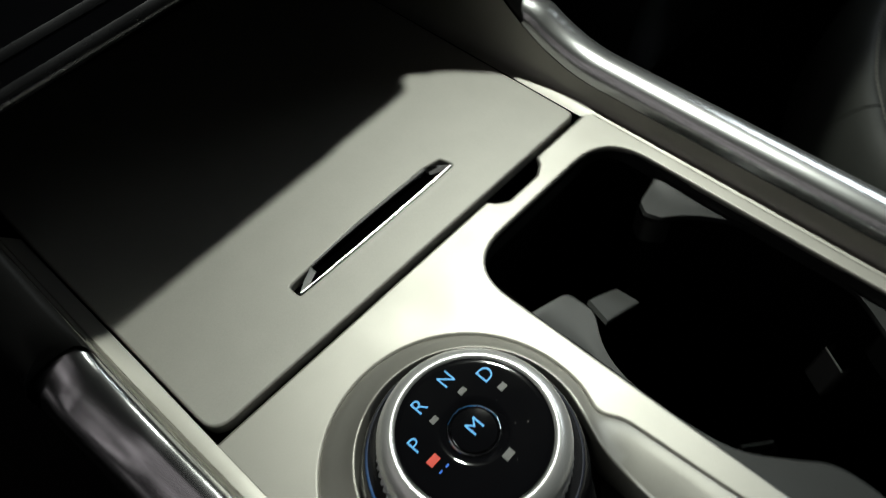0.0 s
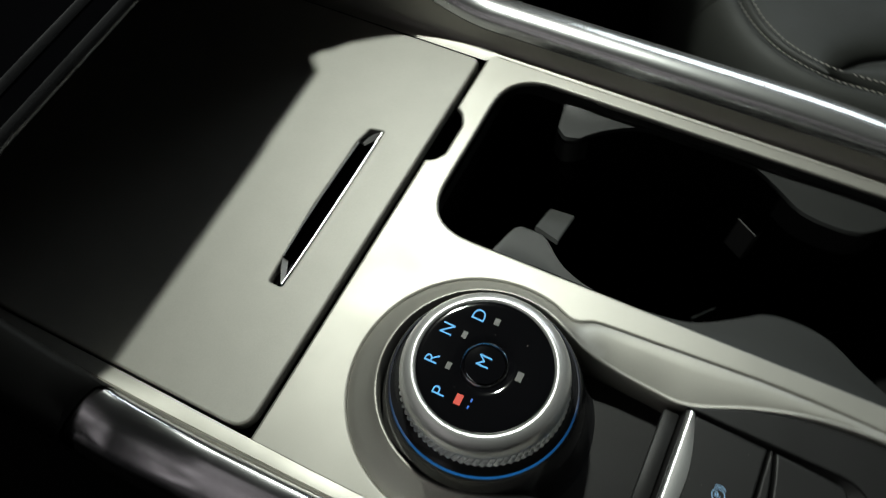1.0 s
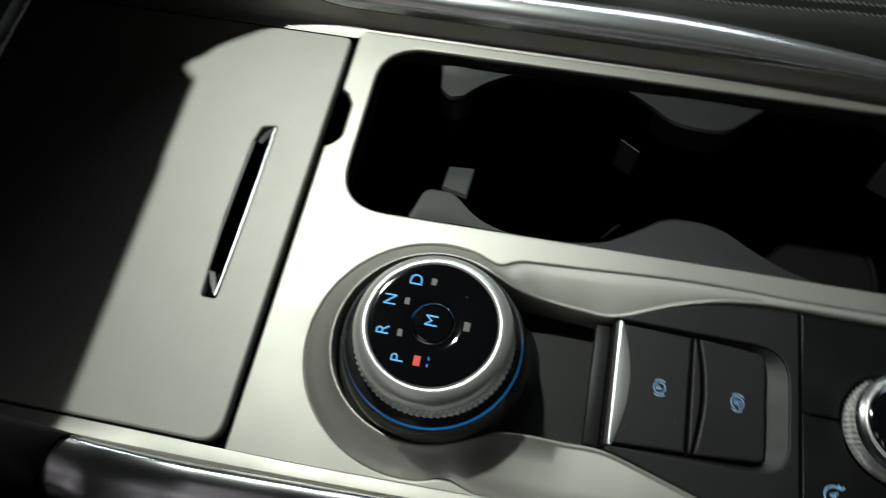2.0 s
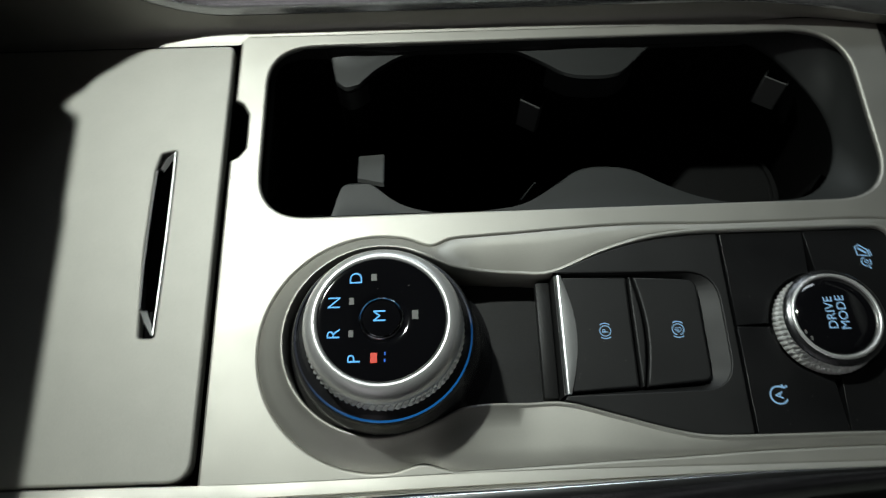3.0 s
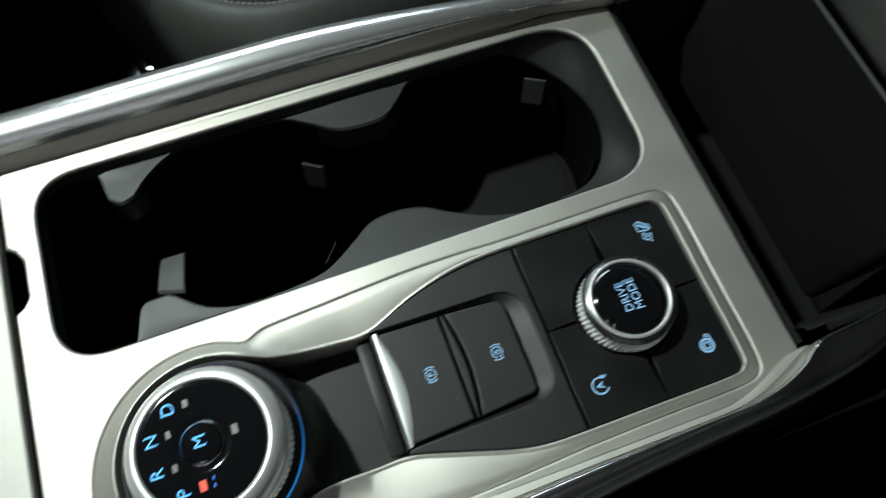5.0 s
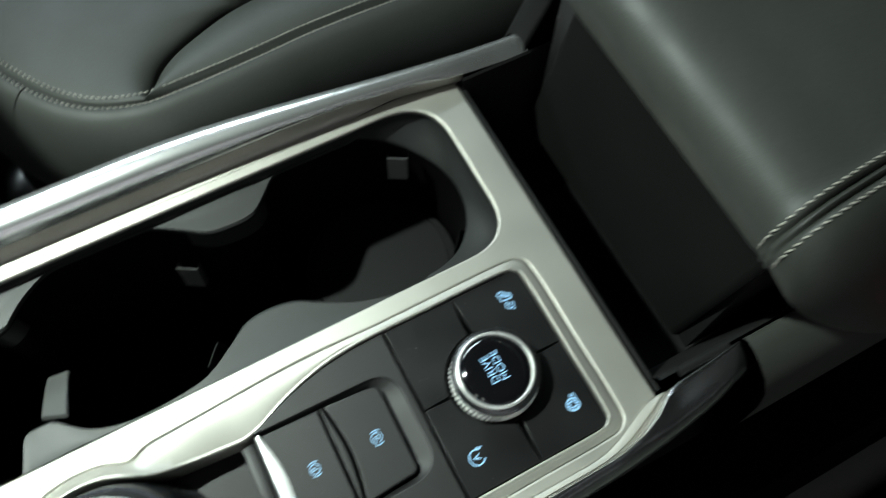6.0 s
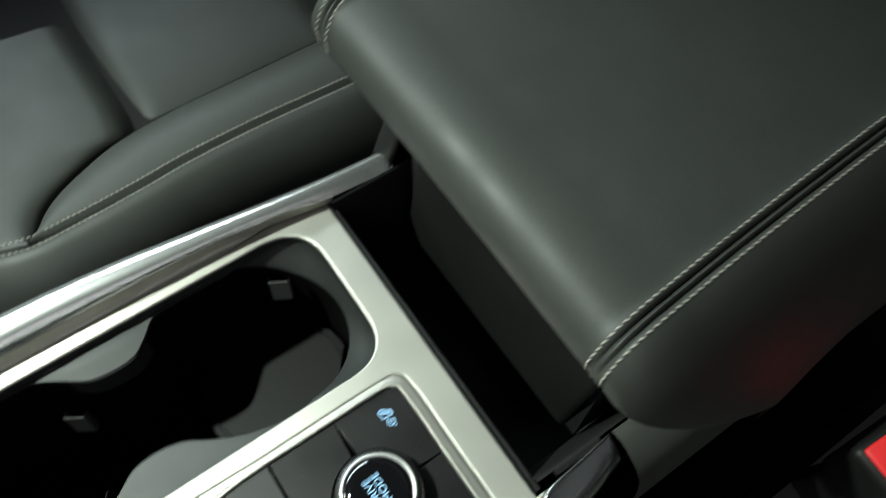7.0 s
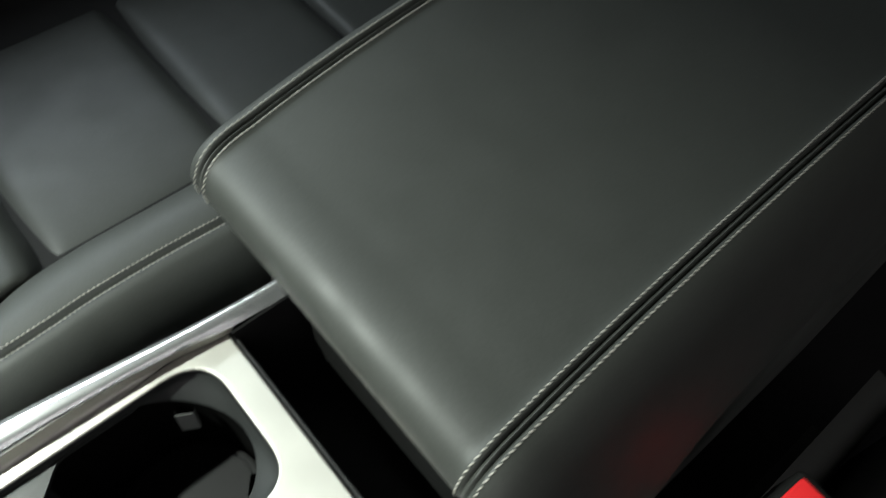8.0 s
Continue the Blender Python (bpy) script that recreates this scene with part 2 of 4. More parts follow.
GREY_MARK = material("grey_marker", (0.12, 0.12, 0.115), 0.5)
RED = material("red_buckle_plastic", (0.92, 0.03, 0.035), 0.42, grain=0.06, scale=1200)

# ---- the centre console: x to the rear, y to the passenger, millimetres, z 0 on the trim ----
MID = 49.5


def rise(x):
    """How far the side rails climb towards the dashboard."""
    d = max(-70 - x, 0)
    return 0.0074 * d * d if d < 70 else 36.3 + 1.03 * (d - 70)


FAR = ((159.5, 9), (160.0, 12.5), (161.2, 15.4), (163.6, 17.2), (167.5, 18.2), (172, 18.1), (176, 16.4), (179, 11), (180.5, 2), (180.5, -30))
FAR_END = ((147.2, 6.6), (149.4, 7.8), (152.2, 9.6), (154.8, 11.2), (156.4, 11.5), (158.6, 10.6), (160.4, 8), (162, 3), (163, -5), (163.2, -30))
# the driver's rail: share of its width and height, at the front and at the rear end
NEAR = ((0, 7.4), (0.015, 10.8), (0.06, 13.2), (0.14, 14.0), (0.31, 13.4), (0.51, 11.6), (0.70, 9.0), (0.87, 5.4), (0.985, -1), (1.0, -40))
NEAR_END = ((0, 10.8), (0.015, 11.8), (0.06, 12.0), (0.14, 11.3), (0.31, 10.0), (0.51, 8.3), (0.70, 6.2), (0.87, 3.2), (0.985, -4), (1.0, -40))


def near_edges(x):
    """Inner and outer edge of the driver's rail in plan: it narrows to the rear and bends in round the corner of the trim."""
    inn = sum(np.interp(x + d, (-110, -70, 60, 130, 198, 206, 215, 227, 232, 237, 255, 275), (-60.2, -59.2, -55.6, -53.2, -52.8, -51.6, -49.6, -44.6, -40.2, -38.2, -37.0, -35.2)) for d in (-4, -2, 0, 2, 4)) / 5
    out = sum(np.interp(x + d, (-120, -60, 50, 157, 178, 203, 228, 245, 257, 268, 276), (-83.5, -81.6, -72.5, -62.2, -60.8, -59.8, -57.5, -55.0, -53.0, -50.0, -47.0)) for d in (-8, -4, 0, 4, 8)) / 5
    return float(inn), float(out)


def rail_ring(x, main, end):
    lift = rise(x)
    out = []
    if main is NEAR:
        inn, far = near_edges(x)
        lin = step(60, 290, x)
        return [(x, inn + (far - inn) * a[0], a[1] * (1 - lin) + b[1] * lin + lift) for a, b in zip(main, end)]
    for k, (a, b) in enumerate(zip(main, end)):
        lin = step(60, 290, x) / step(60, 290, 270)
        # the inner edge swings in along the corner of the trim, then runs straight to the end
        inn = 0.55 * step(160, 240, x) + 0.45 * step(185, 285, x)
        w = inn if k == 0 else 0.45 * inn + 0.55 * lin if k == 1 else 0.15 * inn + 0.85 * lin if k == 2 else lin
        out.append((x, a[0] * (1 - w) + b[0] * w, a[1] * (1 - w) + b[1] * w + lift))
    return out


def trim_near(x):
    return -50.0 - 2.0 * (1 - step(-60, 60, x)) + 12.0 * step(188, 236, x) ** 1.3


def trim_far(x):
    return 155.0 + 2.0 * step(150, 200, x) - 4.5 * step(200, 233, x)


def xs(a, b, n):
    return [a + (b - a) * k / n for k in range(n + 1)]


console = thing("center_console", "satin silver center console with black plastic inserts", "car console")

# outline of the switch recess: inner edge and upper edge of its sloped shoulder
ARC = 17
INNER = [(-2.2 + 37.9 * math.cos(radians(62 + 228 * k / ARC)), 2.0 + 37.9 * math.sin(radians(62 + 228 * k / ARC)), 5.0) for k in range(ARC + 1)]
UPPER = [(-3.1 + 47.6 * math.cos(radians(64 + 226 * k / ARC)), -0.8 + 47.6 * math.sin(radians(64 + 226 * k / ARC)), 0) for k in range(ARC + 1)]
for (x, y, z), (ux, uy) in zip(
    [(20.4, -29.9, 4.6), (28, -26.2, 3.2), (38, -24.5, 1.4), (53, -24.2, -0.6), (67.5, -24.2, -0.8), (84, -29.0, 0.2), (105, -35.5, 0.8), (119, -38.4, 1.2), (137, -39, 1.4), (170, -39, 1.4), (199, -39, 1.4), (206, -37.2, 1.4), (208.3, -31, 1.4),
     (208.3, 0, 1.4), (208.3, 36, 1.4), (206, 42.6, 1.4), (199, 44.5, 1.4), (170, 44.6, 1.4), (136, 44.5, 1.4), (119, 43.8, 1.0), (104, 41.6, 0.4), (87, 36.8, -0.8), (67.5, 29.2, -2.4), (54, 29.4, -3.0), (38, 30.4, -1.4), (26, 31.6, 2.4)],
    [(24, -48.4), (33, -48.4), (42, -48.2), (54, -47.8), (69, -47.2), (84, -46.6), (105, -46.0), (119, -45.4), (137, -44.6), (170, -44.0), (200, -43.8), (211.5, -41.6), (214.5, -32),
     (214.5, 0), (214.5, 37), (211.5, 47.0), (200, 49.0), (170, 48.9), (136, 48.7), (119, 49.2), (104, 49.4), (87, 49.0), (67, 47.8), (52, 46.8), (36, 45.9), (26, 45.0)]):
    INNER.append((x, y, z))
    UPPER.append((ux, uy, 0))
inner, upper = spline(INNER, 4), spline(UPPER, 4)

CUP = rounded([(-55.5, 57.5, 22), (215, 59, 24), (215.5, 149.5, 26), (-55.5, 148.0, 22)], 10)
edge_near = [(x, trim_near(x)) for x in xs(-69.5, 190, 24) + xs(194, 232, 12)]
edge_far = [(x, trim_far(x)) for x in reversed(xs(-69.5, 190, 6) + xs(194, 233, 12))]
notch = rounded([(-69.5, 118.5, 0), (-66, 116, 2), (-63, 110.5, 2.5), (-63, 93, 3), (-66, 88.5, 2), (-69.5, 86.5, 0)], 4)
outline = edge_near + edge_far + [p for p in notch]
trim = part("console_trim", plate([outline, CUP, [(x, y) for x, y, z in upper]], -3.2, 0, 1.15, 3), SATIN, console, "satin silver painted console trim", 40)


def between(f, g):
    """A line of the shoulder at the share f of its width and g of its height."""
    return [(u[0] * (1 - f) + i[0] * f, u[1] * (1 - f) + i[1] * f, i[2] * g) for u, i in zip(upper, inner)]


def beside(d, lift):
    """A line d millimetres outside the inner edge."""
    out = []
    for u, i in zip(upper, inner):
        far = max(1e-6, math.hypot(u[0] - i[0], u[1] - i[1]))
        out.append((i[0] + (u[0] - i[0]) / far * d, i[1] + (u[1] - i[1]) / far * d, i[2] + lift))
    return out


down = [(x, y, min(z - 9, -17.5)) for x, y, z in inner]
part("recess_shoulder", loft([[(x, y, -0.6) for x, y, z in upper], between(0.06, 0.02), between(0.30, 0.24), between(0.60, 0.62), beside(1.9, -0.55), beside(1.2, 0.15), beside(0.5, 0.2), beside(0.0, -0.3), down]), SATIN, trim, "", 50)

# bands that rise from the trim to the two rails
for name, edge, main, end, sign in (("near", trim_near, NEAR, NEAR_END, -1), ("far", trim_far, FAR, FAR_END, 1)):
    stations = xs(-200, -70, 40) + xs(-66, 170, 12) + xs(174, 236, 16)
    rings = []
    for x in stations:
        y0, r = edge(x), rail_ring(x, main, end)[0]
        a = sign * 1.0
        low = y0 if x > -69 else (MID + sign * 101.5)
        wide = r[1] - low
        if sign < 0:
            shape = ((-0.12, 0.03), (0.10, 0.12), (0.30, 0.22), (0.60, 0.15), (0.66, -0.7), (0.72, -0.5), (0.76, 0.7), (0.80, 1.1), (0.84, 0.8), (0.87, 0.6))
            ring_ = [(x, low + wide * f, z + r[2] * 0.10 * f) for f, z in shape] + [(x, low + wide * 0.94, r[2] * 0.5)]
        else:
            shape = ((-0.15, 0.0), (0.10, 0.03), (0.42, 0.03), (0.68, 0.10), (0.85, 0.38), (0.95, 0.86))
            ring_ = [(x, low + wide * f, (0.1 if k else 0.03) + (r[2] * g if k > 1 else 0)) for k, (f, g) in enumerate(shape)]
        rings.append(ring_ + [(x, r[1] - a * 0.25, r[2] + 0.4), (x, r[1] + a * 0.3, r[2] - 0.6)])
    part("side_band", loft(rings, closed=False), SATIN, trim, "", 50)
    st = xs(-112, -70, 16) + xs(-64, 170, 14) + xs(172, 274, 51)
    # the front end is cut at a slant
    part("side_rail", loft([[(p[0] - (1.5 * k if i == 0 else 0.6 * k if i == 1 else 0), p[1], p[2]) for k, p in enumerate(rail_ring(x, main, end))] for i, x in enumerate(st)], closed=False), RAIL if sign > 0 else POLISHED, console, "satin chrome side rail" if sign > 0 else "polished chrome side rail", 60)
    cap = bmesh.new()
    cap.faces.new([cap.verts.new(p) for p in rail_ring(274, main, end)])
    part("rail_end", cap, RAIL, console)
    # lower flank down to the cabin floor
    part("flank", loft([[(x, near_edges(x)[1] + 1.2 if sign < 0 else MID + 131 - 17 * step(200, 250, x) - 1.2, z) for z in (-8 + rise(x), -30, -120, -300)] for x in xs(-300, 700, 60)], closed=False), PLASTIC, console, "black plastic console flank")

# ---- storage lid ----
SLOT = rounded([(-98.4, 5.8, 1.2), (-92.4, 5.8, 1.2), (-92.4, 40, 0), (-93.0, 91.8, 1.2), (-99.2, 90.4, 1.2), (-100.9, 82, 3), (-100.9, 44, 3)], 5)
lid = part("storage_lid", plate([rounded([(-272, -50, 3), (-72.2, -50, 9), (-72.2, 149.2, 4), (-272, 149.2, 3)], 6), SLOT], -6, 0.6, 1.1, 3), LIDPAINT, console, "matte silver storage lid with recessed chrome handle", 40)
# the finger pull: a bright flank, a floor coloured as a dark reflection and a thin bright rear edge between slanted
# ends
SPAN = ((-99.7, -92.5, 18.0), (-100.5, -92.45, 34.0), (-100.8, -92.5, 50.0), (-100.8, -92.7, 68.0), (-100.6, -92.9, 82.0))
near_tip, far_tip = (-92.7, 6.8), (-93.3, 91.0)
part("handle_flank", loft([[(a - 0.1, y, 0.75), (a + 0.35, y, 0.9), (a + 0.7, y, 0.6)] for a, b, y in SPAN], closed=False), RING, lid, "bright chrome flank of the finger pull", 25)
floor_ = [[(a + 0.7, y, 0.6), (a + 1.7, y, -2.2), ((a + b) / 2 + 0.8, y, -3.4), (b - 0.9, y, -1.9)] for a, b, y in SPAN]
floor_ = [[(-98.4, 17.6, 0.3), (-97.3, 18.0, -2.2), (-95.0, 12.6, -2.4), (near_tip[0] - 0.9, near_tip[1] + 0.6, -1.4)]] + floor_ + [[(-99.4, 83.3, 0.4), (-98.2, 83.0, -2.2), (-96.0, 87.0, -2.2), (far_tip[0] - 0.7, far_tip[1] - 0.6, -1.2)]]
part("handle", loft(floor_, closed=False), DARK_REFLECTION, lid, "chrome floor of the finger pull, dark reflection in its colour", 12)
part("handle_edge", loft([[(b - 1.0, y, -1.9), (b - 0.75, y, 0.2), (b - 0.4, y, 0.85), (b + 0.15, y, 0.75)] for a, b, y in ((0, near_tip[0], near_tip[1]),) + SPAN + ((0, far_tip[0], far_tip[1]),)], closed=False), RING, lid, "thin chrome rear edge of the finger pull", 40)
part("handle_end", loft([[(-99.4, 17.4, 0.3), (-97.6, 18.2, -2.1)], [(-96.6, 11.6, 0.2), (-95.2, 12.8, -2.3)], [(near_tip[0] - 0.8, near_tip[1], 0.3), (near_tip[0] - 0.6, near_tip[1] + 0.8, -1.4)]], closed=False), RING, lid, "slanted chrome end of the finger pull", 40)
part("handle_end", loft([[(-100.3, 83.4, 0.5), (-98.2, 82.8, -2.1)], [(-97.2, 87.8, 0.5), (-96.0, 86.8, -2.2)], [(far_tip[0] - 0.5, far_tip[1] + 0.3, 0.4), (far_tip[0] - 0.6, far_tip[1] - 0.8, -1.2)]], closed=False), CHROME, lid, "slanted chrome end of the finger pull", 40)
part("handle_pocket", box(-101.5, -92, 5, 93, -5.9, -4.1), DARK_REFLECTION, lid)
part("lid_well", box(-330, -64, -56, 154, -44, -36), PLASTIC, console)

# ---- cup holder tray ----
tray = thing("cup_holder_tray", "black plastic double cup holder with phone slot", "cup holder")
hole, rim = [], []


def pair(p, q):
    hole.append(p)
    rim.append(q)


# near side from the phone slot to the rear, then back along the far side
for p in rounded([(-54, 120, 0), (-54, 59, 20), (-25.5, 59, 4), (-20.6, 77.4, 5), (-9, 77.4, 0)], 6):
    pair(p, p if p[0] < -27 else (p[0], 58.3))
NEAR_EDGE = [(-6, 75.4), (4.5, 66.5), (18.5, 61.6), (38, 61.3), (58, 64.2), (73.6, 73.6), (84, 80.6), (96, 82.2), (108.7, 79.9), (120, 73.2), (134, 66.0), (150, 61.6), (166, 60.6)]
for p in spline(NEAR_EDGE, 4, False):
    pair(p, (p[0], 58.6))
rear = rounded([(170, 59.2, 0), (214.6, 59.2, 24), (214.8, 149.3, 26), (172, 149.2, 0)], 10)
for k in range(26):
    a = radians(-80 + 158 * k / 25)
    p = (163 + 47.5 * math.cos(a), 106.5 + 44.5 * math.sin(a))
    pair(p, rear[round(k / 25 * (len(rear) - 1))])
FAR_EDGE = [(168, 148.6), (152, 148.4), (132, 148.2), (124, 146.4), (116, 138.0), (108, 131.4), (96, 130.2), (84, 132.2), (74, 139.0), (64, 145.4), (56, 147.9), (30, 148.0), (10, 147.4), (-4, 139.5), (-12, 131.6)]
for p in spline(FAR_EDGE, 4, False):
    pair((p[0], min(p[1], 148.2)), (p[0], 148.6))
for p in rounded([(-14, 129, 0), (-20, 127, 3), (-24.8, 131, 4), (-27.5, 147.4, 5), (-54, 147.4, 20), (-54, 121, 0)], 6):
    pair(p, p if p[0] < -28.5 else (p[0], 147.9))
DEEP, MATZ = -150, -83


def drop(p):
    return -6.5 - 15 * step(165, 212, p[0])


rings = [[(x, y, -1.5) for x, y in rim], [(x, y, -5.5) for x, y in rim],
         [(q[0] * 0.85 + p[0] * 0.15, q[1] * 0.85 + p[1] * 0.15, -6.5 - 4 * step(165, 212, p[0])) for p, q in zip(hole, rim)],
         [(q[0] * 0.5 + p[0] * 0.5, q[1] * 0.5 + p[1] * 0.5, -6.5 - 9 * step(165, 212, p[0])) for p, q in zip(hole, rim)],
         [(q[0] * 0.06 + p[0] * 0.94, q[1] * 0.06 + p[1] * 0.94, drop(p)) for p, q in zip(hole, rim)],
         [(*p, drop(p) - 1.2) for p in hole], [(*p, drop(p) - 2.5) for p in hole]]
# below the tray's lip the walls and floor carry the shade as colour
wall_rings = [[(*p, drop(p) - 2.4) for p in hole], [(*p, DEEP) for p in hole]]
part("cup_wall", loft(wall_rings), CUPWALL, tray, "cup walls with the shade of the wells in their near-black colour", 50)
tray_body = part("tray_body", loft(rings), TRAY, tray, "", 32)
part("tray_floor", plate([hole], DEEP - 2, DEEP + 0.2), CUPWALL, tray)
CUP_MAT = [(0.01, MATZ + 3.2), (2, MATZ + 3.2), (39.5, MATZ + 3.2), (40.0, MATZ + 2.3), (41.0, MATZ + 2.3), (41.4, MATZ + 3.6), (43.2, MATZ + 3.6), (43.7, MATZ + 2.4), (44.6, MATZ + 2.4), (44.8, DEEP)]
part("cup_mat", lathe(CUP_MAT, 162.8, 106.8, steps=96), CUP_RUBBER, tray, "black rubber cup mat")


def spring_tab(x, y, z0, z1, w, m, face, out=1.8):
    """A spring tab at (x, y) whose face, turned to the angle face, leans out of the cup wall towards its foot."""
    rings = []
    for z, o in ((z0 - 0.8, out - 1.4), (z0, out), ((z0 + z1) / 2, out * 0.5), (z1 - 0.5, 0.2), (z1, -0.3)):
        rings.append([(o if abs(q) < 0.99 else o - 4.0, q * w / 2, z) for q in (-1, -0.985, -0.9, 0, 0.9, 0.985, 1)])
    bm = loft(rings, closed=False)
    bm.transform(Matrix.Translation((x, y, 0)) @ Matrix.Rotation(radians(face), 4, "Z"))
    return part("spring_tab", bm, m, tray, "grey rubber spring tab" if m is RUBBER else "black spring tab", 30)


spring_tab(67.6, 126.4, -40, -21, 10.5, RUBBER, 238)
# a long sloping tab between the phone slot and the front cup
A_, B_, C_, D_ = Vector((-15, 84.6, -16.4)), Vector((-2.6, 78.2, -10.2)), Vector((-4.6, 111.5, -36)), Vector((-18.5, 117.5, -47))
down_ = (B_ - A_).cross(D_ - A_).normalized()
down_ = down_ * (1 if down_.z < 0 else -1)
rows_ = []
for k in range(9):
    v = k / 8
    p, q = A_.lerp(D_, v), B_.lerp(C_, v)
    sag = down_ * (2.2 * v * v)
    rows_.append([p + sag + down_ * 1.6, p + sag, p.lerp(q, 0.04) + sag - down_ * 0.4, p.lerp(q, 0.96) + sag - down_ * 0.4, q + sag, q + sag + down_ * 1.6])
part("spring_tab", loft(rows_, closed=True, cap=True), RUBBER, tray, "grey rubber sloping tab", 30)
spring_tab(63.0, 79.0, -44, -22, 12, TRAY, 140)
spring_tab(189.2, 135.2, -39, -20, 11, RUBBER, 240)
# this tab takes the shaded near-black of the walls
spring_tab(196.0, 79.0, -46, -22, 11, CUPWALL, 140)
# the pillars between the wells show a paler face
for name, ends in (("far", [(116, 137.2), (108, 130.8), (96, 129.6), (84, 131.6), (75, 137.6)]), ("slot", [(-10, 132.2), (-14, 128.4), (-20, 126.4), (-25, 130.4)])):
    line = spline(ends, 4, False)
    part("pillar_face", loft([[(x, y, z) for x, y in line] for z in (-8.2, -16, -22)], closed=False), TRAY, tray, "dark grey pillar between the cups", 50)

# ---- rotary shifter ----
shifter = thing("rotary_shifter", "rotary gear selector with black glass face and blue letters", "gear shifter")
part("well", merge(plate([[(x, y) for x, y, z in inner]], -22, -17)), PLASTIC, console, "black plastic recess floor")
SX, SY = 0.3, -0.6
part("base_cone", lathe([(33.4, 14.7), (33.9, 14.2), (34.8, 11.5), (35.9, 7.5), (36.8, 3), (37.4, -3), (38.6, -10), (41, -15.5), (42.5, -17)], SX - 0.9, SY + 0.9, 128), SMOKED, shifter, "smoked glossy black base cone", 50)
part("light_ring", lathe([(33.45, 14.5), (33.45, 15.1), (33.1, 15.45), (32.7, 15.3)], SX - 0.7, SY + 0.7, 128), BLUE_RING, shifter, "glowing blue light ring")
part("collar", lathe([(32.75, 15.1), (32.0, 15.6), (30.6, 17.2), (29.2, 18.8), (28.4, 19.6), (27.6, 20.2)], SX - 0.4, SY + 0.4, 128), SMOKED, shifter, "smoked glossy black collar", 50)


def knurl(r, z0, z1, n, cx, cy, deep=0.8, foot=0.0, rows=3):
    """A grip of two rows of slanted cut teeth."""
    rings = []
    for j in range(rows * 4 + 1):
        v = j / (rows * 4)
        z = z0 + (z1 - z0) * v
        groove = deep * 0.75 if j % 4 == 0 else 0.0
        ring_ = []
        for k in range(n * 4):
            cutin = (deep, 0.25 * deep, 0.0, 0.25 * deep)[k % 4]
            a = 2 * math.pi * (k / 4 + v * rows * 0.55) / n
            q = r + foot * (1 - v) - max(cutin, groove)
            ring_.append((cx + q * math.cos(a), cy + q * math.sin(a), z))
        rings.append(ring_)
    return loft(rings)


part("knurled_grip", knurl(28.6, 18.6, 24.6, 78, SX, SY, 0.9, 1.3, 2), KNURL, shifter, "knurled metal grip", 10)
part("metal_ring", lathe([(27.2, 24.2), (28.2, 24.2), (28.7, 25.0), (28.9, 26.4), (28.7, 28.4), (28.0, 30.4), (26.9, 32.0), (25.6, 33.1), (24.4, 33.6), (23.6, 33.6), (23.1, 33.2), (22.8, 32.2)], SX, SY, 128), RING, shifter, "satin metal outer ring", 60)
glass = part("glass_face", lathe([(22.9, 33.0), (22.7, 33.42), (22.3, 33.5), (21.0, 33.47), (18.5, 33.41), (16, 33.36), (13.5, 33.31), (11, 33.27), (8.2, 33.25), (7.9, 33.0)], SX, SY, 128), GLOSS, shifter, "piano black face", 50)
part("mode_button", merge(lathe([(7.1, 32.9), (6.6, 33.7), (4, 33.85), (0.01, 33.9)], SX, SY, 64)), GLOSS, shifter, "piano black mode button", 50)
part("button_ring", lathe([(7.95, 33.2), (7.8, 33.8), (7.45, 33.95), (7.15, 33.6), (7.05, 33.0)], SX, SY, 64), CHROME, shifter, "thin chrome ring", 60)
for ch, x, y, s in (("P", -8.9, -15.2, 6.6), ("R", -16.2, -6.0, 6.6), ("N", -16.2, 5.7, 6.4), ("D", -8.6, 14.8, 6.6)):
    part("letter", writing(ch, x, y, 33.62, s, bold=-0.05), CYAN, glass, "glowing blue letter " + ch)
part("letter", writing("M", -0.1, 0.2, 34.02, 6.4, bold=-0.05), CYAN, glass, "glowing blue letter M")
for x, y, w, h, m in ((-2.4, 15.0, 1.9, 2.6, GREY_MARK), (-10.3, 6.1, 1.7, 2.6, GREY_MARK), (-10.3, -6.0, 1.7, 2.6, GREY_MARK), (12.2, 0.4, 2.2, 3.4, GREY_MARK), (-2.3, -14.9, 2.3, 3.6, RED_LED)):
    part("gear_mark", box(x - w / 2, x + w / 2, y - h / 2, y + h / 2, 33.3, 33.66), m, glass, "red gear mark" if m is RED_LED else "grey gear mark")
for x, y in ((1.6, -13.4), (1.5, -15.9)):
    part("indicator_dot", box(x - 0.25, x + 0.25, y - 0.55, y + 0.55, 33.3, 33.62), BLUE, glass, "tiny blue light")

# ---- switch panel ----
panel = thing("switch_panel", "matte black switch panel behind the gear selector", "switch panel")
FRONT = [(x, y) for x, y, z in inner if 66 <= x <= 136.6]
near_side = [p for p in FRONT if p[1] < 0]
far_side = [p for p in FRONT if p[1] > 0]
inset = lambda pts: [(x, y + (0.35 if y < 0 else -0.35)) for x, y in pts]
bez = inset(near_side) + [(137.0, -38.6), (137.0, 44.1)] + inset(far_side) + [(68.6, 28.2)] + list(reversed(rounded([(68.6, -22.0, 0), (133.4, -21.4, 13), (133.4, 27.2, 13), (68.6, 28.2, 0)], 6)))[:-1] + [(68.6, -22.1)]
part("bezel", plate([bez], -8, -0.2, 0.6, 3), SOFT, panel, "", 40)
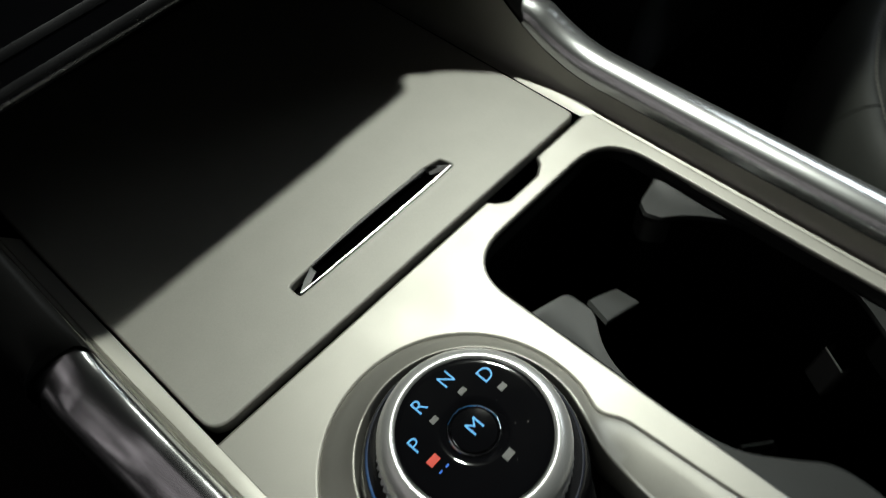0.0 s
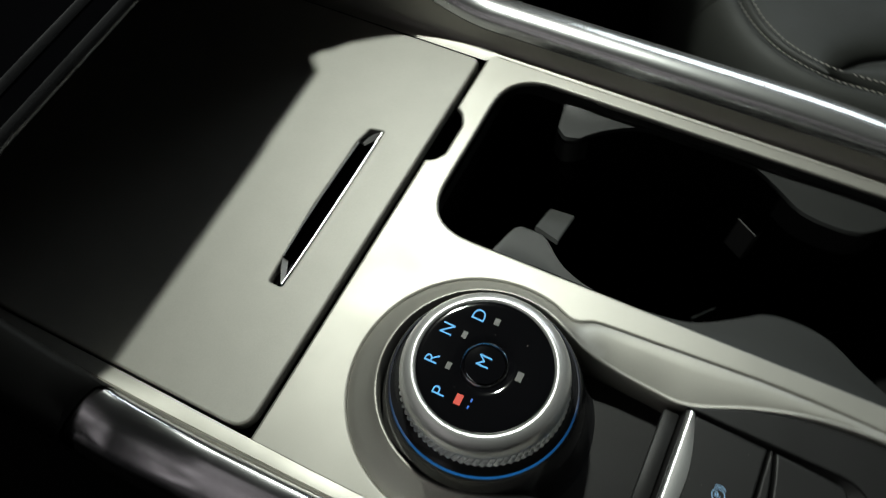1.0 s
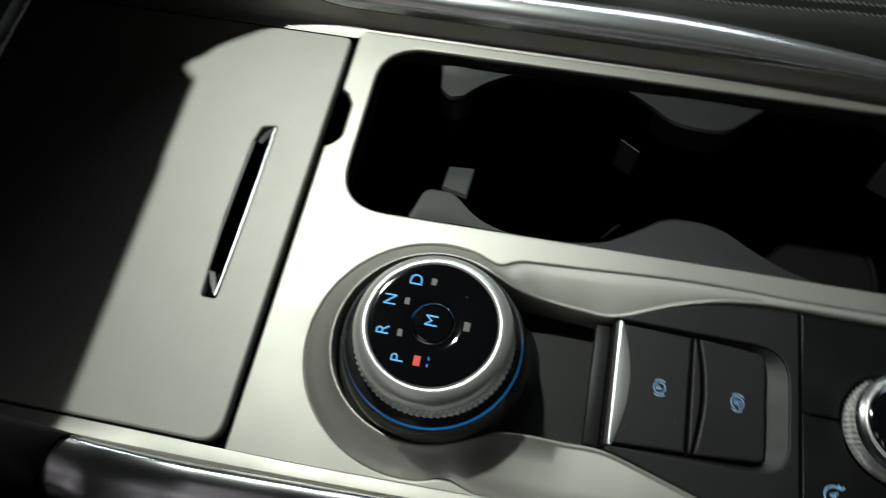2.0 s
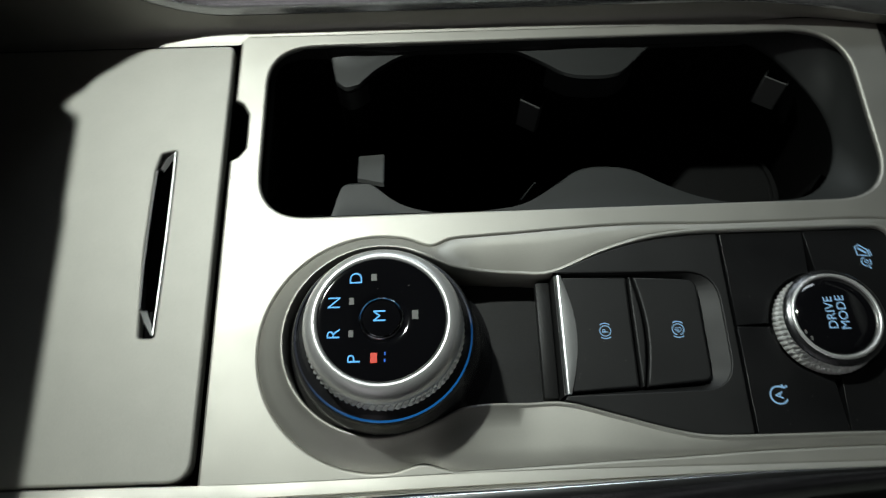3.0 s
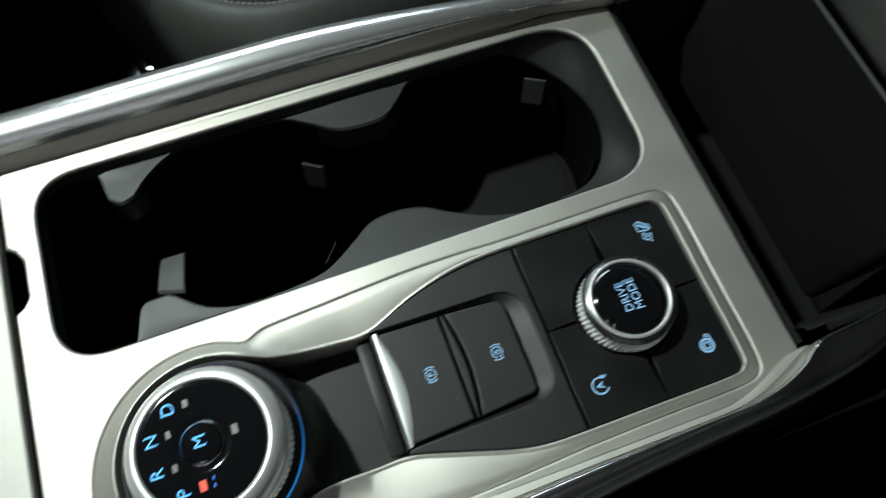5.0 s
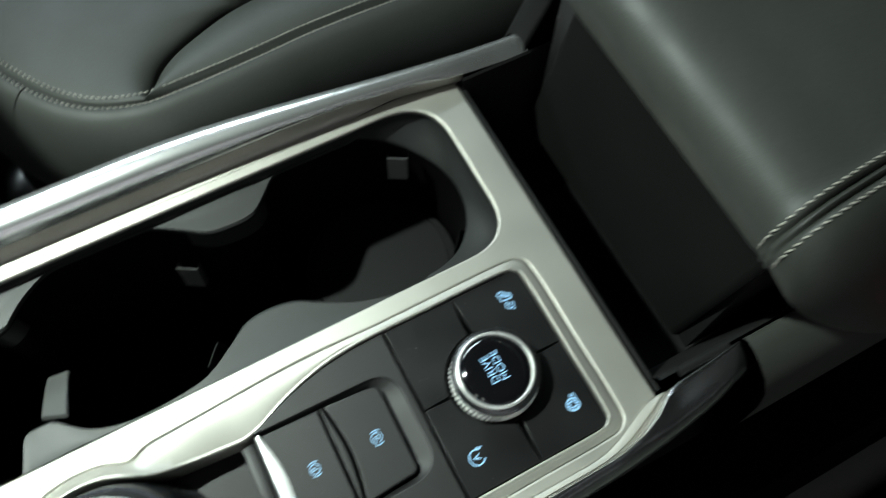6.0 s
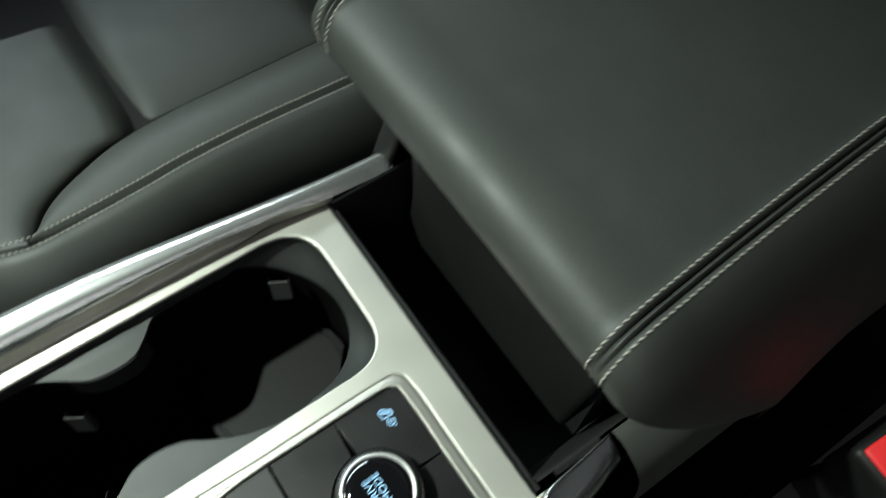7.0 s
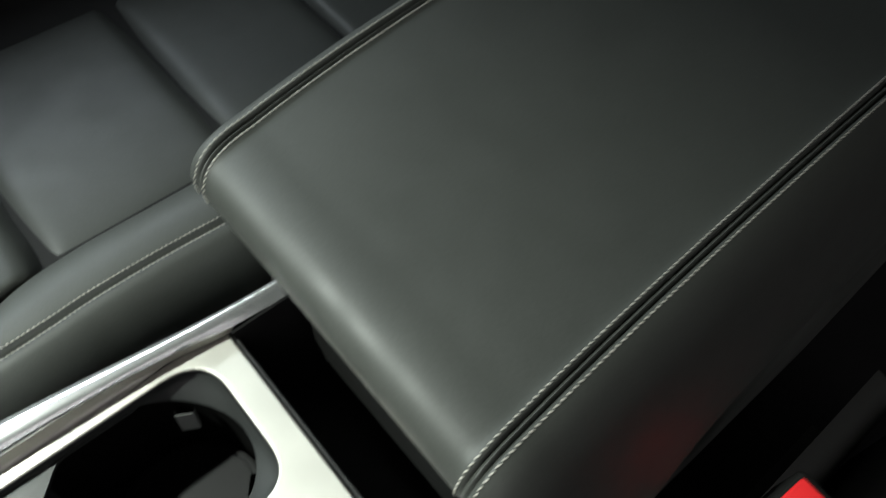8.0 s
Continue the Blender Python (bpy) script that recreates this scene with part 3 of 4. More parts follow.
part("pocket_slope", loft([[(x, y, -0.9) for x, y in rounded([(68.8, -22.1, 0), (133.7, -21.6, 13), (133.7, 27.4, 13), (68.8, 28.3, 0)], 6)],
                           [(x, y, -3.4) for x, y in rounded([(68.8, -21.5, 0), (126.4, -18.9, 8), (126.4, 24.6, 8), (68.8, 27.6, 0)], 6)],
                           [(x, y, -8) for x, y in rounded([(69, -21.2, 0), (125.3, -18.4, 7), (125.3, 24.0, 7), (69, 27.2, 0)], 6)]], closed=False), SOFT, panel)
# parking brake and hold buttons, with a lens-shaped ridge between them
bow = lambda x, d, n=12: [(x + d * math.sin(math.pi * k / n), -19.6 + 45.4 * k / n) for k in range(n + 1)]
park = part("parking_brake_button", plate([[(70.6, -20.8)] + [(96.6 + 0.02 * k, y) for k, (x, y) in enumerate(bow(96.2, 0.0))] + [(70.8, 26.6)]], -7, -0.4, 0.9, 3), SOFT, panel, "", 40)
ridge = part("ridge", plate([[(97.6, y) for x, y in bow(0, 0)] + [(x, y) for x, y in reversed(bow(98.6, 2.6))]], -7, 0.1, 0.7, 3), SOFT, panel, "", 40)
hold_out = [(x, y) for x, y in bow(99.6, 2.9)]
hold = part("hold_button", plate([[hold_out[0]] + rounded([(118, -18.2, 0), (125.0, -17.9, 6), (125.0, 23.6, 6), (118, 24.6, 0)], 6) + list(reversed(hold_out))[:-1]], -7, -0.3, 0.9, 3), SOFT, panel, "", 40)
lens = loft([[(67.6, y, -1.4), (68.2, y, -0.2), (68.8, y, 0.35), (69.4, y, 0.5), (70.2 + 4.4 * math.sin(math.pi * (y + 22) / 49.4), y, 0.2), (70.4 + 4.6 * math.sin(math.pi * (y + 22) / 49.4), y, -1.5)] for y in xs(-21.8, 27.2, 24)], closed=False)
part("chrome_strip", lens, RAIL, panel, "polished chrome button edge", 30)
part("button_front", loft([[(68.0, y, -0.3), (67.4, y, -3), (66.5, y, -10)] for y in xs(-22, 27.4, 8)], closed=False), PLASTIC, panel)
part("step", box(60.5, 66.4, -21.6, 27, -12, -6.5, 0.8), PLASTIC, panel)

# rear switch block of four keys round the mode knob
KX, KY, KR = 172.8, 3.6, 21.8


def key(x0, x1, y0, y1, sx, sy):
    """A key whose inner corner is cut out round the knob."""
    cut = [(KX + sx * KR * math.cos(radians(a)), KY + sy * KR * math.sin(radians(a))) for a in range(2, 89, 6)]
    outer = [(x1 if sx > 0 else x0, KY + sy * 0.25), (x1 if sx > 0 else x0, y1 if sy > 0 else y0), (KX + sx * 0.2, y1 if sy > 0 else y0)]
    far = rounded([(*outer[0], 0), (*outer[1], 5 if sx > 0 else 0.6), (*outer[2], 0)], 6)
    pts = far + list(reversed(cut))
    return plate([pts if sx * sy > 0 else list(reversed(pts))], -7, -0.35, 0.25, 2)


keys = {}
for sx, sy in ((-1, 1), (1, 1), (-1, -1), (1, -1)):
    keys[sx, sy] = part("key", key(138.2, 207.6, -38.4, 43.9, sx, sy), PANEL, panel, "satin black key", 40)

# symbols: strokes on the keys
ZI = 0.0


def stroke(points, w, z, closed=False):
    """A flat line of width w."""
    bm = bmesh.new()
    n = len(points)
    left, right = [], []
    for i, p in enumerate(points):
        a = Vector(points[i - 1] if (i or closed) else points[0])
        b = Vector(points[(i + 1) % n] if (i < n - 1 or closed) else points[-1])
        d = (b - a).normalized()
        nrm = Vector((-d.y, d.x)) * w / 2
        left.append((p[0] + nrm.x, p[1] + nrm.y))
        right.append((p[0] - nrm.x, p[1] - nrm.y))
    rings = [[(*l, z - 0.15), (*l, z), (*r, z), (*r, z - 0.15)] for l, r in zip(left, right)]
    bm.free()
    if closed:
        rings.append(rings[0])
    return loft(rings, closed=True, cap=not closed)


def symbol(name, pieces, parent, label, m=None):
    return part(name, merge(*pieces), m or ICE, parent, label)


def ring(cx, cy, r, w, a0=0, a1=360, z=0.0, n=28):
    return arc_band(cx, cy, r - w / 2, r + w / 2, a0, a1, z - 0.15, z, n)


px_, py_ = 85.9, 3.2
symbol("icon", [ring(px_, py_, 2.15, 0.38, z=-0.30), ring(px_, py_, 3.15, 0.42, 52, 128, -0.30, 12), ring(px_, py_, 3.15, 0.42, 232, 308, -0.30, 12),
                writing("P", px_, py_, -0.36, 3.3, bold=0.03)], park, "pale blue parking brake symbol")
hx_, hy_ = 114.6, 2.9
symbol("icon", [ring(hx_, hy_, 2.3, 0.38, -75, 255, -0.20, 24), ring(hx_, hy_, 3.3, 0.42, 48, 125, -0.20, 12), ring(hx_, hy_, 3.3, 0.42, 232, 305, -0.20, 12)]
       + [stroke([(hx_ - 1.35 + 0.22 * abs(k), hy_ + 0.62 * k), (hx_ + 0.35, hy_ + 0.56 * k)], 0.26, -0.2) for k in (-1, 0, 1)]
       + [stroke([(hx_ - 0.2, hy_ - 1.25), (hx_ + 0.8, hy_ - 0.75), (hx_ + 1.3, hy_ - 0.1), (hx_ + 1.05, hy_ + 0.75), (hx_ + 0.3, hy_ + 0.75)], 0.28, -0.2)], hold, "pale blue hold symbol")
ax_, ay_ = 148.9, -24.4
symbol("icon", [ring(ax_, ay_, 3.35, 0.62, 58, 330, -0.28, 26), writing("A", ax_ + 0.1, ay_, -0.36, 4.2, bold=0.05),
                stroke([(ax_ + 1.5, ay_ + 4.1), (ax_ + 2.3, ay_ + 2.7), (ax_ + 3.6, ay_ + 3.6)], 0.8, -0.28)], keys[-1, -1], "pale blue stop start symbol")
tx_, ty_ = 195.8, 32.0
symbol("icon", [ring(tx_ + 0.2, ty_ - 2.6, 1.9, 0.5, 100, 390, -0.28, 20), ring(tx_ + 0.3, ty_ - 2.4, 0.7, 0.4, z=-0.28, n=14),
                stroke([(tx_ - 2.6, ty_ + 0.4), (tx_ - 2.9, ty_ + 4.2), (tx_ - 1.2, ty_ + 5.0), (tx_ + 1.9, ty_ + 2.6), (tx_ + 2.2, ty_ - 0.2), (tx_ + 0.2, ty_ + 0.2)], 0.6, -0.28, True),
                stroke([(tx_ - 1.9, ty_ + 3.6), (tx_ + 1.2, ty_ + 1.2)], 0.9, -0.28), stroke([(tx_ + 2.6, ty_ + 2.9), (tx_ + 3.1, ty_ + 0.1)], 0.5, -0.28),
                stroke([(tx_ + 0.9, ty_ - 5.2), (tx_ + 1.7, ty_ - 5.5)], 0.7, -0.28)], keys[1, 1], "pale blue hill descent symbol")
wx_, wy_ = 197.4, -24.0
symbol("icon", [ring(wx_, wy_, 2.75, 0.75, z=-0.28), ring(wx_, wy_, 1.35, 0.5, z=-0.28, n=20), stroke([(wx_ + 2.6, wy_ + 0.5), (wx_ + 2.5, wy_ + 4.4)], 0.5, -0.28),
                stroke([(wx_ + 0.4, wy_ + 3.5), (wx_ + 0.7, wy_ + 4.8)], 0.5, -0.28), stroke([(wx_ + 1.4, wy_ + 3.2), (wx_ + 1.7, wy_ + 4.7)], 0.5, -0.28)]
       + [stroke([(wx_ + 1.5 * math.cos(a), wy_ + 1.5 * math.sin(a)), (wx_ + 2.6 * math.cos(a), wy_ + 2.6 * math.sin(a))], 0.35, -0.28) for a in [k * math.pi / 5 for k in range(10)]],
       keys[1, -1], "pale blue tyre traction symbol")

knob = thing("drive_mode_knob", "knurled chrome drive mode knob with black face", "control knob")
part("knob_well", lathe([(KR + 0.2, -0.6), (KR, -1.2), (KR, -6), (2, -6)], KX, KY, 64), PLASTIC, panel)
DX, DY = KX, KY - 0.4
part("knurled_grip", knurl(19.4, -2.0, 7.6, 60, DX, DY, 1.1, 1.2, 2), KNURL, knob, "knurled chrome grip", 10)
part("metal_ring", lathe([(18.2, 7.4), (19.3, 7.5), (19.7, 8.1), (19.4, 8.8), (18.4, 9.5), (17.3, 10.0)], DX, DY, 96), DARK_METAL, knob, "dark polished outer bevel", 60)
part("inner_ring", lathe([(17.4, 9.9), (17.1, 10.4), (16.6, 10.7), (16.1, 10.6), (15.8, 10.2), (15.6, 9.6)], DX, DY, 96), RING, knob, "polished metal ring", 60)
face = part("glass_face", lathe([(15.6, 9.5), (15.2, 10.0), (11, 10.4), (0.01, 10.5)], DX, DY, 96), GLOSS, knob, "piano black face", 50)
part("lettering", writing("DRIVE\nMODE", 172.8, 4.2, 10.6, 4.9, space=0.95, bold=0.004), ICE, face, "pale blue words DRIVE MODE")
for x, y in ((159.4, -3.0), (161.2, -5.6)):
    part("mark", box(x - 0.35, x + 0.35, y - 0.8, y + 0.8, 9.9, 10.35), GREY_MARK, face, "grey mark")

# ---- storage bin behind the trim ----
bin_ = thing("storage_bin", "open black plastic storage bin under the armrest", "storage bin")
ys = xs(-36, 152, 20)
part("front_wall", loft([[(x, y, z) for x, z in ((233.4, -2.5), (234.2, -1.0), (235.4, -0.9), (236.4, -2.2), (237.0, -8), (238, -50), (238.5, -70), (239, -97))] for y in ys], closed=False), PLASTIC, bin_, "", 50)
part("bin_floor", box(238, 330, -60, 175, -104, -96), PLASTIC, bin_)
part("near_wall", loft([[(x, -33.9, 9.5), (x, -32.4, 8.6), (x, -30.5, 2), (x, -21, -52), (x, -16, -97)] for x in xs(234, 520, 20)], closed=False), PLASTIC, bin_, "", 50)
part("far_wall", loft([[(x, 147.2, 8), (x, 146, 7), (x, 146, 0), (x, 145, -52), (x, 143, -97)] for x in xs(234, 520, 20)], closed=False), PLASTIC, bin_, "", 50)
part("rim_bar", loft([[(x, -34.6 + 2.4 * math.cos(a), 9.6 + 1.8 * math.sin(a)) for a in [2 * math.pi * k / 12 for k in range(12)]] for x in xs(243, 269.5, 6)], cap=True), PLASTIC, bin_, "rounded black rim bar")
part("rear_panel_near", loft([[(x, y, z + 4 * step(270, 360, x)) for y, z in ((-35.4, 12), (-35.9, 14.2), (-38, 15.2), (-43, 14.6), (-49, 12), (-55, 7.5), (-60, 0), (-63, -14), (-65, -40), (-66, -200))] for x in xs(275.4, 620, 20)], closed=False), LEATHER, console, "black leather-look side panel", 50)
part("rear_panel_far", loft([[(x, y, z + 70 * min(max((x - 271) / 28, 0), 1)) for y, z in ((147.2, 7), (147.6, 11.6), (149, 13.6), (156, 12), (163, 6), (168, -6), (171, -40), (172, -200))] for x in xs(271.2, 300, 8) + xs(330, 620, 8)], closed=False), PLASTIC, console, "black plastic side panel", 50)
console_box = thing("console_box", "woven black front panel of the storage box under the armrest", "storage box")
FRONT_ROWS = [(k / 8, 277 - 5 * k / 8, -51 + 121 * k / 8, -12 - 10 * k / 8, 141 - 23 * k / 8) for k in range(9)]
part("front_panel", loft([[(x + 2, y0, z), (x + 0.5, y0 + 1.5, z)] + [(x, y, z) for y in xs(y0 + 4, y1 - 4, 6)] + [(x + 0.5, y1 - 1.5, z), (x + 2, y1, z)] for v, x, z, y0, y1 in FRONT_ROWS], closed=False), MAT, console_box, "black woven front panel", 50)
part("top_edge", loft([[(x, y, z) for x, z in ((272.1, 69.6), (271.5, 70.0), (271.6, 70.5), (272.6, 70.7))] for y in xs(-20, 116, 8)], closed=False), RUBBER, console_box, "thin pale top edge", 50)
part("body", merge(box(279.5, 520, -20, 136, -50, 69), box(305, 520, -20, 150, -98, -50), box(274, 520, -24, 130, 70.8, 90, 2)), PLASTIC, console_box, "black plastic box body")

# ---- armrest ----
armrest = thing("armrest", "black leather armrest with grey double stitching", "armrest")


def seam_near(x):
    return -14.0 - 11.0 * math.exp(-(x - 243) / 110)


def seam_far(x):
    return 184.5 - 26.0 * math.exp(-(x - 243) / 110)


NOSE = spline([(305, 86), (278, 87), (264, 89), (257.5, 91.4), (254.6, 94.6), (252.0, 99.5), (250.4, 105.5), (250.2, 111.5), (251.6, 117), (255, 122), (260.5, 125.6), (268, 127.5), (276, 128.1), (285, 128)], 2, False)
SIDE = NOSE[:-1] + [(285 + d, 128 + 0.05 * d) for d in (0, 6, 14, 26, 42, 62, 90, 125, 165, 210, 260, 315, 380, 450)]


def cover(x, z, y):
    """A point of the leather above the plan position, y in millimetres across, with puffed seams."""
    n, f = seam_near(max(x, 243)), seam_far(max(x, 243))
    lift = 0.0
    for s in (n, f):
        d = abs(y - s)
        lift += 1.1 * math.exp(-((d - 3.6) / 1.7) ** 2) - 1.9 * math.exp(-((d - 1.5) / 0.7) ** 2) + 0.5 * math.exp(-(d / 0.8) ** 2)
    mid = (y - (n + f) / 2) / ((f - n) / 2)
    lift += 2.0 * (1 - min(abs(mid), 1.0) ** 2)
    return lift


ACROSS = [("n", a) for a in (95, 90, 80, 70, 60, 50, 40, 30, 22, 15, 9)] + [("ns", d) for d in (-7, -5.2, -4.2, -3.4, -2.6, -2.0, -1.5, -1.0, -0.5, 0, 0.5, 1.0, 1.5, 2.0, 2.6, 3.4, 4.2, 5.2, 7, 10)] + [("t", u) for u in (0.1, 0.2, 0.3, 0.4, 0.5, 0.6, 0.7, 0.8, 0.9)] + \
         [("fs", d) for d in (-10, -7, -5.2, -4.2, -3.4, -2.6, -2.0, -1.5, -1.0, -0.5, 0, 0.5, 1.0, 1.5, 2.0, 2.6, 3.4, 4.2, 5.2, 7)] + [("f", a) for a in (12, 22, 34, 48, 62, 76, 90, 95)]


def arm_point(x, z, kind, v):
    n, f = seam_near(x), seam_far(x)
    if kind == "ns":
        y, dropz, back = n + v, 0.0, 0.0
    elif kind == "fs":
        y, dropz, back = f + v, 0.0, 0.0
    elif kind == "t":
        y, dropz, back = n + 10 + (f - n - 20) * v, 0.0, 0.0
    elif kind == "n":
        a = radians(min(v, 90))
        y, dropz, back = n - 7 - 38 * (0.5 * a / 1.571 + 0.5 * math.sin(a)), 74 * (0.5 * a / 1.571 + 0.5 * (1 - math.cos(a))) + (30 if v > 90 else 0), 80 * (1 - math.cos(a)) ** 1.05
    else:
        a = radians(min(v, 90))
        y, dropz, back = f + 7 + 13 * math.sin(a), 60 * (1 - math.cos(a)) + (30 if v > 90 else 0), 22 * (1 - math.cos(a)) ** 1.2
    lift = cover(x, z, y)
    top = max(0.0, min(1.0, (z - 60) / 50))
    zz = z + lift * top
    zz = zz - dropz * (max(0.15, min(1.0, (zz - 18) / 110)) if kind == "n" else max(0.04, min(1.0, (zz - 86) / 42)))
    return (x + back * max(0.0, 1 - (x - 243) / 260), y, zz)


part("cushion", loft([[arm_point(x, z, k, v) for k, v in ACROSS] for x, z in SIDE], closed=False), LEATHER, armrest, "", 60)
part("underside", box(300, 690, -40, 165, 87.5, 100, 4), PLASTIC, armrest)


def stitches(points, normal_lift, length, gap, r):
    """Short slanted thread loops along a line."""
    bm = bmesh.new()
    carry = 0.0
    pts = [Vector(p) for p in points]
    total = []
    for a, b in zip(pts, pts[1:]):
        d = (b - a).length
        while carry < d:
            total.append((a + (b - a) * (carry / d), (b - a).normalized()))
            carry += length + gap
        carry -= d
    for p, t in total:
        side = t.cross(Vector((0, 0, 1))).normalized()
        t2 = (t + side * 0.34).normalized()
        rings = []
        for s, rr, h in ((-0.5, 0.35, -0.5), (-0.35, 0.9, 0.05), (0, 1.0, 0.25), (0.35, 0.9, 0.05), (0.5, 0.35, -0.5)):
            c = p + t2 * length * s + Vector((0, 0, h * r + normal_lift))
            u = side
            w = t2.cross(u)
            rings.append([c + (u * math.cos(k * math.pi / 3) + w * math.sin(k * math.pi / 3)) * r * rr for k in range(6)])
        rows = [[bm.verts.new(q) for q in ring_] for ring_ in rings]
        for ra, rb in zip(rows, rows[1:]):
            for i in range(6):
                bm.faces.new((ra[i], ra[(i + 1) % 6], rb[(i + 1) % 6], rb[i]))
        bm.faces.new(rows[0])
        bm.faces.new(rows[-1])
    return bm


for kind in ("ns", "fs"):
    for d in (-3.9, 3.9):
        line = [arm_point(x, z, kind, d) for x, z in SIDE[12:]]
        line = [(x - (0.6 if z < 118 else 0), y, z) for x, y, z in line]
        part("stitching", stitches(spline(line, 6, False), 0.12, 2.7, 0.8, 0.42), THREAD, armrest, "grey double stitching")

# ---- passenger seat ----
seat = thing("passenger_seat", "black leather passenger seat with grey double stitching", "car seat")
STITCH = [(-14, 420), (-8, 365), (7, 320), (18, 299), (30, 281), (42, 268), (58, 257), (81, 249.6), (106, 249.2), (132, 250), (159, 251.5), (187, 253.5), (240, 253.5), (322, 250), (420, 250), (520, 250)]
stitch = spline(STITCH, 5, False)


def outward(path):
    out = []
    for i, p in enumerate(path):
        a, b = Vector(path[max(i - 1, 0)]), Vector(path[min(i + 1, len(path) - 1)])
        d = (b - a).normalized()
        out.append(Vector((d.y, -d.x)))
    return out


def seat_z(x):
    return -41 - 0.004 * max(x - 300, 0)


normals = outward(stitch)
PROFILE = ((-1.2, -2.2), (0, -1.6), (1.2, -0.5), (3.2, 0.6), (6, 0.4), (10, -1.4), (15, -5.5), (20, -12), (24.5, -21), (28, -32), (30.5, -45), (31.5, -57), (31, -68), (27, -74), (20, -76))
part("bolster", loft([[(p[0] - -n.x * o, p[1] + n.y * o, seat_z(p[0]) + z) for o, z in PROFILE] for p, n in zip(stitch, normals)], closed=False), LEATHER, seat, "", 60)


def pad(a, b, z, puff, name, edge=0.08, za=None, nv=22):
    """A puffed leather panel between two lines of equal length."""
    n = len(a)
    rings = []
    for i in range(n):
        ring_ = []
        for k in range(nv + 1):
            v = k / nv
            v = 0.5 - 0.5 * math.cos(math.pi * v)
            e = min(v, 1 - v) / edge
            u = min(i, n - 1 - i) / (n - 1) / edge
            e2 = min(e, u * 1.0 if name != "front_cushion" and name != "side_pad" else 9)
            h = -(9 if name == "seat_insert" else 3) * math.exp(-e2 * 2.6) + puff * (1 - (2 * v - 1) ** 2)
            if name == "front_cushion":
                h -= 16 * math.exp(-((1 - v) / 0.045) ** 2)
            z0 = z if za is None else za + (z - za) * v
            ring_.append((a[i][0] * (1 - v) + b[i][0] * v, a[i][1] * (1 - v) + b[i][1] * v, z0 + h))
        rings.append(ring_)
    return part(name, loft(rings, closed=False), LEATHER, seat, "", 60)


def even(path, n):
    pts = [np.array(p, float) for p in path]
    d = np.cumsum([0] + [np.linalg.norm(b - a) for a, b in zip(pts, pts[1:])])
    t = np.linspace(0, d[-1], n)
    arr = np.array(pts)
    return [(np.interp(s, d, arr[:, 0]), np.interp(s, d, arr[:, 1])) for s in t]


cut_a = min(range(len(stitch)), key=lambda i: abs(stitch[i][0] - 83) + (1000 if stitch[i][1] > 260 else 0))
CREASE = [(83, 251), (93, 269), (104, 279), (119, 287), (145, 297), (166, 301)]
crease = spline(CREASE, 5, False)
front_a = even(stitch[: cut_a + 1], 40)
front_b = even([(172, 420), (172.5, 360), (172.5, 330), (170, 310)] + [(x, y + 1.0) for x, y in reversed(crease)], 40)
pad(front_a, front_b, -50, 5.0, "front_cushion", 0.07, za=-41)
side_a = even(stitch[cut_a:], 60)
side_b = even([(x + 0.5, y - 1) for x, y in crease] + [(200, 302.5), (260, 302), (520, 302)], 60)
pad(side_a, side_b, -47, 6.0, "side_pad", 0.10, za=-41)
for x0, x1 in ((172.5, 330.5), (333, 472.5), (475, 560)):
    pad([(x, 304) for x in xs(x0, x1, 24)], [(x, 560) for x in xs(x0, x1, 24)], -66, 9.0, "seat_insert", 0.09)
part("seat_base", box(45, 560, 245, 700, -230, -66, 20), CARPET, seat)
for d in (-3.8, 3.0):
    line = [(p[0] + n.x * d, p[1] + n.y * d, seat_z(p[0]) + (2.7 if d < 0 else 1.9)) for p, n in zip(stitch, normals)]
    part("stitching", stitches(line, 0.0, 2.2, 1.3, 0.52), THREAD, seat, "grey double stitching")
k_ = min(range(len(stitch)), key=lambda i: math.hypot(stitch[i][0] - 23, stitch[i][1] - 291))
(dx_, dy_), dn_ = stitch[k_], normals[k_]
dart = [(dx_ + dn_.x * o, dy_ + dn_.y * o, seat_z(dx_) + z + 0.1) for o, z in PROFILE[3:9]]
part("dart_seam", loft([[(x + r * math.cos(a), y + r * math.sin(a) * 0.5, z + r * math.sin(a)) for a in [k * math.pi / 3 for k in range(6)]] for (x, y, z), r in zip(dart, (0.5, 0.55, 0.55, 0.5, 0.35, 0.15))]), CUPWALL, seat, "short dart seam")
part("seat_rail", merge(box(-60, 0, 296, 318, -178, -166, 3), box(-44, -4, 292, 336, -166, -146, 5)), CHROME, seat, "bright metal seat rail end")

# ---- driver side ----
driver = thing("driver_seat", "dark leather driver seat bolster", "car seat")
part("bolster", loft([[(x, -135 - 30 * math.sin(radians(a)) + 20, -150 - 60 * (1 - math.cos(radians(a))) + 8 * step(200, 500, x)) for a in range(0, 181, 15)] for x in xs(180, 620, 16)], closed=False), LEATHER, driver, "", 60)
part("cushion", box(60, 620, -620, -150, -260, -135, 30, 4), LEATHER, driver)
buckle = thing("seat_belt_buckle", "black seat belt buckle with red release button", "seat belt buckle")
